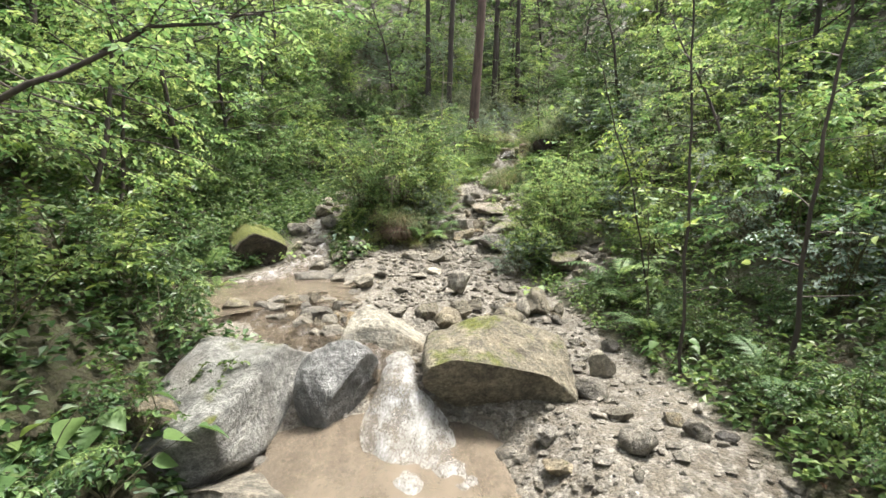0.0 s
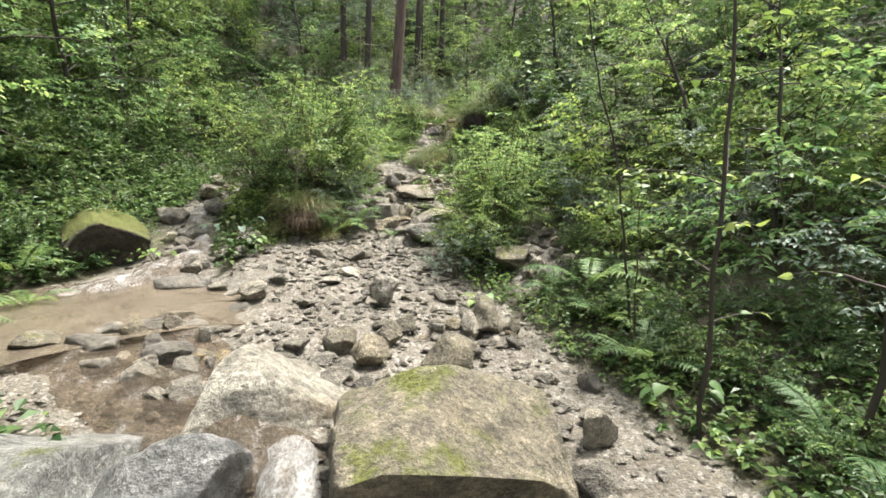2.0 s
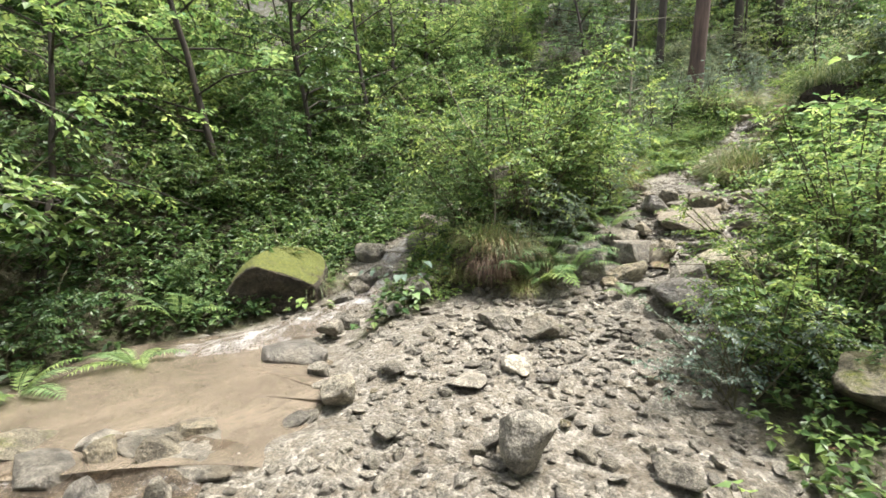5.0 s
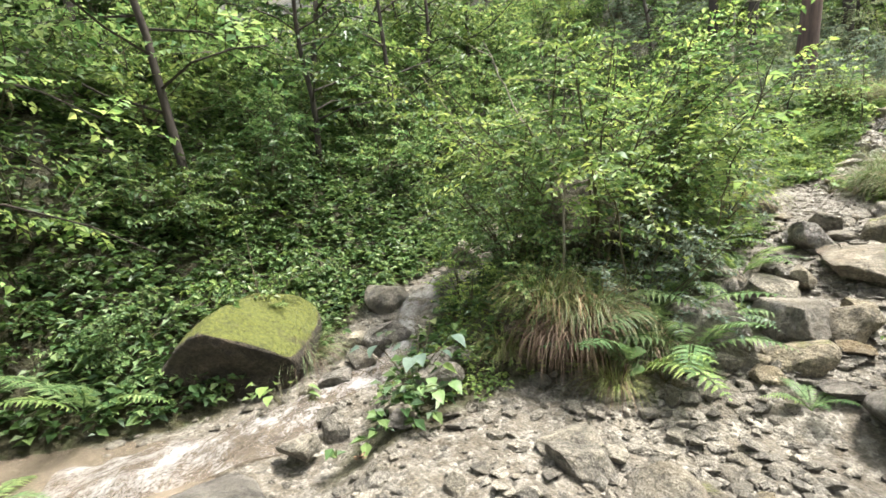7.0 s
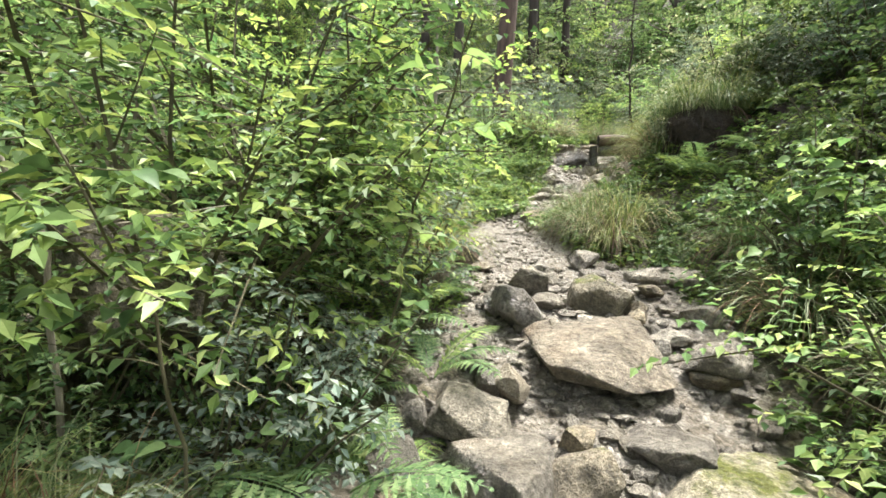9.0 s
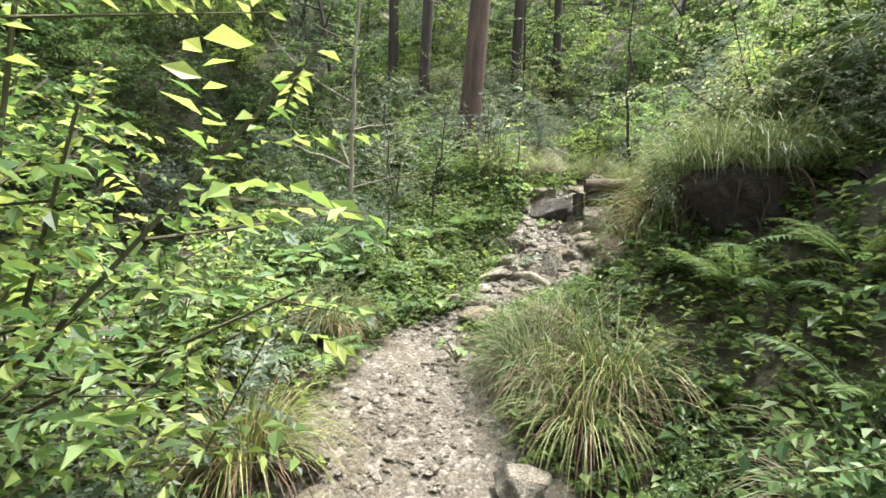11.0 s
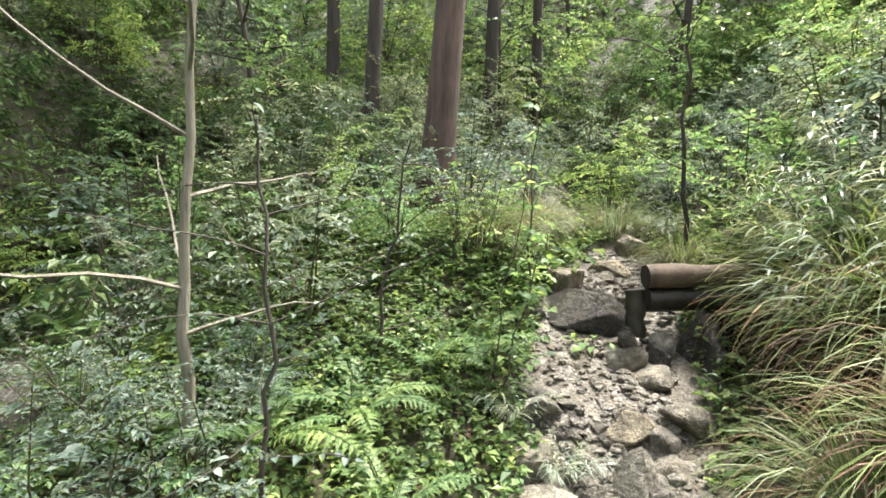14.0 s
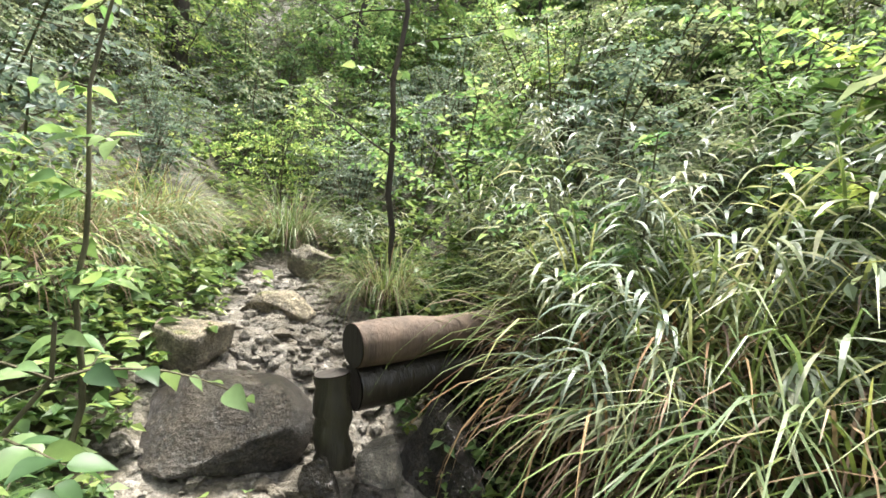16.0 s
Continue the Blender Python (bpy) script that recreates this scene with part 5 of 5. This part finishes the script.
def groundcover(name, label, material, seed, count, x0, x1, y0, y1, size, lo=-0.02, gully=0.05):
    """Low herbs over the banks: short stalks with a whorl of small leaves."""
    rng = np.random.default_rng(seed)
    x, y = rng.uniform(x0, x1, count * 3), rng.uniform(y0, y1, count * 3)
    a, b = overgrown(x, y)
    keep = (a > lo + 0.25 * rng.random(count * 3) ** 2) & (b > gully + 0.2 * rng.random(count * 3)) & (rough(x, y, 0.8, seed) > -0.6)
    keep &= (np.hypot((x - 2.65) / 0.8, (y - 11.95) / 0.85) > 1) | (rng.random(count * 3) < 0.7)
    x, y = x[keep][:count], y[keep][:count]
    k, n = len(x), 5
    tall = size * rng.uniform(0.8, 3.0, k)
    root = np.stack([x, y, land(x, y, False)], -1)
    tip = root + np.stack([rng.normal(size=k) * 0.3 * tall, rng.normal(size=k) * 0.3 * tall, tall], -1)
    at = np.repeat(tip, n, 0) - np.repeat(np.array([0, 0, 1.0])[None] * tall[:, None] * 0.6, n, 0) * rng.random((k * n, 1)) 
    ang = rng.uniform(0, 2 * np.pi, k * n)
    way = np.stack([np.cos(ang), np.sin(ang), rng.uniform(-0.3, 0.5, k * n)], -1)
    ln = size * rng.uniform(0.5, 1.2, k * n)
    h = Heap()
    h.leaves(at, way, rng.normal(size=(k * n, 3)) * 0.3 + np.array([0, 0, 1.0]), ln, ln * 0.32, 0.2, 0.3, True)
    tagged(new(name, h.mesh(name, material)), label, "undergrowth", kind="stuff")


groundcover("undergrowth", "low green herbs covering the bank beside the gravel", LEAF, 31, 6500, 1.2, 6.5, 0, 17, 0.065)
# herbs in the darkened leaf colour stand for shaded ground under the shrubs
groundcover("undergrowth", "low herbs covering the bank beside the gravel, coloured dark for shade", LEAF_DARK, 36, 7500, 1.2, 6.5, 0, 17, 0.07)
groundcover("undergrowth", "low green herbs covering the steep bank, coloured dark for shade", LEAF_DARK, 32, 13000, -9, -1.3, 0, 17, 0.085)
groundcover("undergrowth", "small low herbs beside the trail", LEAF, 33, 12000, -2.5, 3.5, 8, 16.5, 0.042)
groundcover("undergrowth", "low herbs under the far trees", LEAF, 34, 8000, -20, 22, 22, 46, 0.2)
groundcover("undergrowth", "low herbs round the head of the stony trail", LEAF, 37, 6000, -6, 9, 15.5, 22.5, 0.08)
groundcover("undergrowth", "herbs and seedlings up the sunny slope", LEAF, 38, 5000, 5.5, 14, 2, 22, 0.15)
groundcover("undergrowth", "herbs and seedlings up the slope, coloured dark for shade", LEAF_DARK, 39, 5000, -15, -5.5, 2, 22, 0.15)
groundcover("undergrowth", "fresh green herbs between the gully and the trail", FERN, 40, 2600, -1.2, 1.7, 12.6, 16, 0.048)
groundcover("undergrowth", "dense green herbs between the gully and the trail", LEAF, 41, 2600, -1.2, 1.7, 12.6, 16, 0.048)
groundcover("undergrowth", "dense herbs on the bank above the little fall", LEAF, 42, 6000, -6, -2.2, 7.0, 13, 0.075)
groundcover("leaf_litter", "brown fallen leaves on the banks", LITTER, 35, 3000, -6, 6, 0, 17, 0.03)


# ---- single things along the way ----
def log(label, a, b, radius, material, end, seed=0):
    """A round log from a to b with sawn ends."""
    rng = np.random.default_rng(seed)
    root = new("log")
    line = np.linspace(np.array(a, float), np.array(b, float), 9)
    line[1:-1] += rng.normal(size=(7, 3)) * radius * 0.05
    h = Heap()
    h.tube(line, radius * (1 + 0.05 * rng.normal(size=9)), 18)
    part("bark", h.mesh("bark", material, True), root)
    for k, (p, q) in enumerate(((line[0], line[1]), (line[-1], line[-2]))):
        d = unit(p - q)
        side = unit(np.cross(d, [0.1, 0.2, 1.0]))
        up = np.cross(side, d)
        ang = np.arange(16) * np.pi / 8
        rim = p + radius * 0.97 * (np.cos(ang)[:, None] * side + np.sin(ang)[:, None] * up) + d * 0.003
        e = Heap()
        for ring in range(0, 16, 2):
            e.add(np.array([p + d * 0.003, rim[ring], rim[(ring + 1) % 16], rim[(ring + 2) % 16]]), [[0, 1, 2, 3]])
        part("sawn_end", e.mesh("sawn_end", end), root, "wet sawn end with shade in its dark colour")
    return tagged(root, label, "log")


def log_step():
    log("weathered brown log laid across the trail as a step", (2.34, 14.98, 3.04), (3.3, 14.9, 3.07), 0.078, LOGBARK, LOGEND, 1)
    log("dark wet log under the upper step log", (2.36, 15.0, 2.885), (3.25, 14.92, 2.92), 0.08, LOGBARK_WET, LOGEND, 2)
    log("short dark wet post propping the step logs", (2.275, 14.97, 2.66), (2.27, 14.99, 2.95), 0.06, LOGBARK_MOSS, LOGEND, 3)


def driftwood():
    h = Heap()
    h.tube([(1.34, 13.76, 2.06), (1.44, 13.7, 2.15), (1.56, 13.64, 2.16), (1.67, 13.55, 2.1), (1.76, 13.45, 2.02)], [0.018, 0.03, 0.032, 0.03, 0.026], 10)
    tagged(new("driftwood_branch", h.mesh("driftwood_branch", TWIG, True)), "bent grey driftwood branch lying on the stones", "branch")


def root_stump():
    """An upturned root plate with hanging roots; the bank's shade is in their colour."""
    z = 2.72
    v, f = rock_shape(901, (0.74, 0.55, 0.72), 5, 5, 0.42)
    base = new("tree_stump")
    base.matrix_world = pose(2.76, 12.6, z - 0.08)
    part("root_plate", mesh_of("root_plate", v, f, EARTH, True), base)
    rng = np.random.default_rng(902)
    for k in range(70):
        a = rng.uniform(2.6, 6.2)
        h = Heap()
        line = grow(rng, (np.cos(a) * 0.3, np.sin(a) * 0.26, rng.uniform(-0.25, 0.36)), (np.cos(a), np.sin(a), 0.1), rng.uniform(0.2, 0.6), -4.0, 8, 0.2)
        h.tube(line, np.linspace(rng.uniform(0.003, 0.014), 0.0015, len(line)), 5)
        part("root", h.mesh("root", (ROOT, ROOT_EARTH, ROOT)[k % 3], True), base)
    for k, (x, y, sc) in enumerate(((2.5, 12.5, 0.7), (2.72, 12.42, 0.75), (3.0, 12.5, 0.7), (2.85, 12.75, 0.8), (2.45, 12.75, 0.7))):
        tuft = thing("grass_tuft", "green grass drooping over the stump", "grass", "grasses over the stump", (("grass_clump", grass_meshes(910 + k, 220, 0.75, GRASS, 0.0028, 0.18, 4.0)),))
        tuft.matrix_world = pose(x, y, z + 0.24, 0, 0, 60 * k) @ Matrix.Diagonal((sc, sc, sc, 1))
    tagged(base, "upturned tree stump with dangling roots, coloured dark for shade", "stump")
    # near-black earth lump standing in for the shaded hollow beside the stump
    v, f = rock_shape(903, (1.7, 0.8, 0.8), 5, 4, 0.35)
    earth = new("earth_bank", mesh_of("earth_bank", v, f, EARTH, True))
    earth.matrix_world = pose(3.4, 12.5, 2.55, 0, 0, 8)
    tagged(earth, "bank of bare earth under the stump, near-black for the shaded hollow", "earth", kind="structure")
    log("fallen trunk lying under the bank, coloured dark for shade", (3.1, 12.3, 2.75), (5.2, 12.9, 3.3), 0.2, ROOT, LOGEND, 5)


def slim_stem(name, label, points, radius, bark, seed, twigs=8, sprays=5, size=0.06, leaf=None, reach=0.6):
    """A thin sapling: one stem, side twigs, few leaves."""
    rng = np.random.default_rng(seed)
    pts = np.array(points, float)
    d = np.linspace(0, len(pts) - 1, 14)
    line = np.stack([np.interp(d, np.arange(len(pts)), pts[:, c]) for c in range(3)], -1)
    line[1:-1] += rng.normal(size=(12, 3)) * 0.012
    root = new(name)
    h = Heap()
    h.tube(line, np.linspace(radius, radius * 0.4, 14), 7)
    part("stem", h.mesh("stem", bark, True), root)
    green = Heap()
    for k in range(twigs):
        i = int(3 + (k + rng.random()) * 10.5 / twigs)
        a = k * 2.4 + rng.normal() * 0.5
        tw = grow(rng, line[min(i, 13)], (np.cos(a), np.sin(a), rng.uniform(0.1, 0.7)), reach * rng.uniform(0.5, 1.2), -0.3, 6, 0.1)
        h = Heap()
        h.tube(tw, np.linspace(radius * 0.35, radius * 0.1, len(tw)), 4)
        part("twig", h.mesh("twig", bark), root)
        if sprays:
            twig_leaves(rng, green, tw, sprays, size, 0.32, False, True)
    if sprays:
        part("foliage", green.mesh("foliage", leaf or LEAF, True), root)
    return tagged(root, label, "sapling", "thin saplings along the stream")


def saplings():
    def g(x, y):
        return float(land(x, y, False)) - 0.05
    slim_stem("sapling", "thin straight sapling on the bank with sparse leaves", [(2.02, 3.95, g(2.02, 3.95)), (2.0, 3.95, 1.6), (1.97, 3.95, 3.4)], 0.016, DARKBARK, 41, 12, 6, 0.06, LEAF)
    slim_stem("sapling", "thin dark sapling leaning out from the bank", [(2.55, 3.45, g(2.55, 3.45)), (2.62, 3.4, 1.5), (2.8, 3.4, 3.2)], 0.02, DARKBARK, 42, 10, 5, 0.07, LEAF_LIME)
    slim_stem("sapling", "slanting bare sapling with yellow-green leaves", [(2.3, 5.2, g(2.3, 5.2)), (1.95, 5.0, 1.6), (1.5, 4.9, 2.9)], 0.012, DARKBARK, 43, 8, 5, 0.06, LEAF_LIME)
    slim_stem("sapling", "slender pale pole with bare side twigs", [(-0.05, 13.8, g(-0.05, 13.8)), (-0.04, 13.8, 3.5), (0.03, 13.85, 5.2)], 0.026, TWIG, 44, 11, 0, reach=0.9)
    slim_stem("sapling", "dark forked sapling over the undergrowth", [(0.62, 14.6, g(0.62, 14.6)), (0.66, 14.6, 3.0), (0.8, 14.55, 3.8)], 0.012, DARKBARK, 45, 10, 7, 0.04, LEAF_PALE)
    slim_stem("sapling", "forked twiggy sapling beside the trail", [(0.3, 13.55, g(0.3, 13.55)), (0.34, 13.6, 2.9), (0.25, 13.7, 3.7)], 0.011, DARKBARK, 46, 12, 8, 0.04, LEAF_PALE)
    slim_stem("sapling", "leaning sapling with hanging large leaves", [(2.05, 8.15, g(2.05, 8.15)), (2.0, 8.1, 1.7), (2.2, 8.0, 2.9)], 0.011, STEM, 47, 9, 6, 0.09, LEAF_LIME)
    slim_stem("bare_branch", "bare pale forked branch in the bushes", [(-1.0, 9.1, g(-1.0, 9.1)), (-0.95, 9.0, 1.9), (-1.3, 9.0, 2.4), (-1.5, 8.9, 2.9)], 0.011, TWIG, 48, 6, 0, reach=0.6)
    slim_stem("bare_branch", "bare white twig over the gully", [(-1.3, 12.2, 2.2), (-1.25, 12.1, 2.8), (-1.0, 12.0, 3.3)], 0.01, TWIG, 49, 7, 0, reach=0.5)
    slim_stem("sapling", "tall upright plant with lance-shaped lime leaves", [(1.6, 15.1, g(1.6, 15.1)), (1.6, 15.1, 3.3), (1.62, 15.1, 4.15)], 0.01, STEM, 50, 16, 5, 0.07, LEAF_LIME, 0.14)
    slim_stem("sapling", "leafy sapling at the edge of the bank", [(3.2, 16.0, g(3.2, 16.0)), (3.05, 15.8, 4.4), (3.05, 15.7, 5.6)], 0.022, DARKBARK, 51, 12, 9, 0.07, LEAF)


def leafy_near_trail():
    def g(x, y):
        return float(land(x, y, False)) - 0.05
    slim_stem("sapling", "pale broad-leaved plant leaning over the trail", [(1.3, 14.5, g(1.3, 14.5)), (1.38, 14.45, 2.8), (1.5, 14.32, 3.3)], 0.007, STEM, 71, 14, 8, 0.05, LEAF, 0.28)
    slim_stem("sapling", "thin stem with hanging yellow-green leaves", [(1.22, 14.45, g(1.22, 14.45)), (1.3, 14.4, 3.0), (1.42, 14.27, 3.75)], 0.005, STEM, 72, 7, 3, 0.06, LEAF_LIME, 0.22)
    slim_stem("sapling", "slender sapling with large drooping lime leaves", [(-0.15, 9.9, g(-0.15, 9.9)), (0.05, 9.7, 1.9), (0.28, 9.38, 2.6)], 0.008, STEM, 73, 9, 6, 0.085, LEAF_LIME, 0.32)
    slim_stem("sapling", "slender sapling with broad leaves over the rill", [(-0.5, 9.0, g(-0.5, 9.0)), (-0.55, 8.9, 1.6), (-0.7, 8.75, 2.1)], 0.007, STEM, 74, 10, 7, 0.07, LEAF, 0.35)
    slim_stem("sapling", "yellow-green leafy sapling beside the slab", [(2.2, 10.2, g(2.2, 10.2)), (2.15, 10.1, 1.9), (2.1, 10.0, 2.3)], 0.009, STEM, 75, 12, 7, 0.1, LEAF_LIME, 0.4)
    slim_stem("sapling", "lime-leaved sapling beside the gravel", [(2.15, 4.9, g(2.15, 4.9)), (2.1, 4.9, 1.0), (2.05, 4.85, 1.5)], 0.009, STEM, 76, 14, 8, 0.07, LEAF, 0.4)
    fern = fern_kind(790, 4, 0.75, FERN, "single fern with long fronds over the gravel")
    set_at(fern, 2.05, 5.6, 0, 1.0, -0.35)


leafy_near_trail()


def overhanging_limb():
    """The dark limb that reaches over the pool, with hanging sprays."""
    rng = np.random.default_rng(61)
    root = new("tree")
    h = Heap()
    z = float(land(-3.6, 2.7, False))
    trunk = np.array([(-3.7, 2.7, z - 0.1), (-3.3, 2.72, 1.5), (-2.6, 2.8, 1.98), (-1.75, 3.0, 2.45), (-1.05, 3.15, 2.62)])
    trunk = np.stack([np.interp(np.linspace(0, 4, 17), np.arange(5), trunk[:, c]) for c in range(3)], -1)
    trunk[1:-1] += rng.normal(size=(15, 3)) * 0.025
    h.tube(trunk, np.interp(np.linspace(0, 4, 17), np.arange(5), [0.045, 0.032, 0.021, 0.013, 0.005]), 8)
    trunk = trunk[::4]
    part("trunk", h.mesh("trunk", DARKBARK, True), root)
    green = Heap()
    for k in range(60):
        u = rng.uniform(1.0, 3.98)
        i = int(u)
        at = trunk[i] + (trunk[i + 1] - trunk[i]) * (u - i)
        a = rng.uniform(0, 6.28)
        tw = grow(rng, at, (np.cos(a), np.sin(a) + 0.4, rng.uniform(0.0, 0.9)), rng.uniform(0.4, 1.1), -0.5, 5, 0.1)
        b = Heap()
        b.tube(tw, np.linspace(0.006, 0.0015, len(tw)), 4)
        part("bough", b.mesh("bough", DARKBARK), root)
        twig_leaves(rng, green, tw, 22, 0.06, 0.28)
    # sprays use the brightened leaf colour in place of light coming through them
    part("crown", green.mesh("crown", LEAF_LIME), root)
    tagged(root, "dark limb with bright lime sprays over the pool", "tree")


def big_leaf_plant(x, y, leaves, size, tall, seed, leaf, label="plant with broad heart-shaped leaves on thin stalks"):
    rng = np.random.default_rng(seed)
    root = new("broadleaf_plant")
    z = float(land(x, y, False))
    for k in range(leaves):
        a = rng.uniform(0, 6.28)
        line = grow(rng, (0, 0, 0), (np.cos(a) * 0.6, np.sin(a) * 0.6, 1.0), tall * rng.uniform(0.5, 1.1), -0.5, 5, 0.08)
        h = Heap()
        h.tube(line, np.linspace(0.004, 0.002, len(line)), 4)
        part("stalk", h.mesh("stalk", STEM), root)
        b = Heap()
        s = size * rng.uniform(0.7, 1.15)
        b.broad(line[-1:], [(np.cos(a), np.sin(a), -0.25)], [(rng.normal() * 0.2, rng.normal() * 0.2, 1.0)], s, s * 0.42, 0.3)
        part("leaf", b.mesh("leaf", leaf, True), root)
    root.matrix_world = pose(x, y, z)
    return tagged(root, label, "plant", "broad-leaved plants by the water")


def big_leaf_plants():
    for k, (x, y, n, size, tall, leaf) in enumerate(((-1.75, 2.35, 9, 0.17, 0.5, LEAF), (-1.95, 2.6, 8, 0.16, 0.55, LEAF), (-1.6, 2.1, 6, 0.14, 0.4, LEAF_PALE), (-0.35, 13.1, 14, 0.12, 0.4, LEAF_PALE), (-0.15, 12.8, 12, 0.11, 0.35, LEAF_LIME),
                                                    (0.05, 13.4, 10, 0.1, 0.35, LEAF_PALE), (-0.6, 13.4, 12, 0.12, 0.4, LEAF_PALE), (1.2, 6.25, 9, 0.1, 0.3, LEAF_LIME), (-0.25, 8.75, 7, 0.1, 0.25, LEAF), (-1.7, 8.2, 14, 0.1, 0.55, LEAF_PALE),
                                                    (-1.5, 8.0, 8, 0.09, 0.25, LEAF_LIME), (2.05, 4.2, 10, 0.1, 0.35, LEAF), (1.95, 14.85, 14, 0.06, 0.2, LEAF_LIME), (0.93, 12.35, 14, 0.06, 0.22, LEAF_LIME), (0.7, 13.05, 12, 0.08, 0.25, LEAF), (0.9, 13.2, 10, 0.07, 0.2, LEAF_LIME), (0.3, 12.75, 10, 0.08, 0.2, LEAF_PALE), (1.05, 8.4, 10, 0.09, 0.3, LEAF_LIME), (-2.45, 7.75, 12, 0.08, 0.3, LEAF_LIME))):
        big_leaf_plant(x, y, n, size, tall, 950 + k, leaf)


log_step()
driftwood()
root_stump()
saplings()
overhanging_limb()
big_leaf_plants()
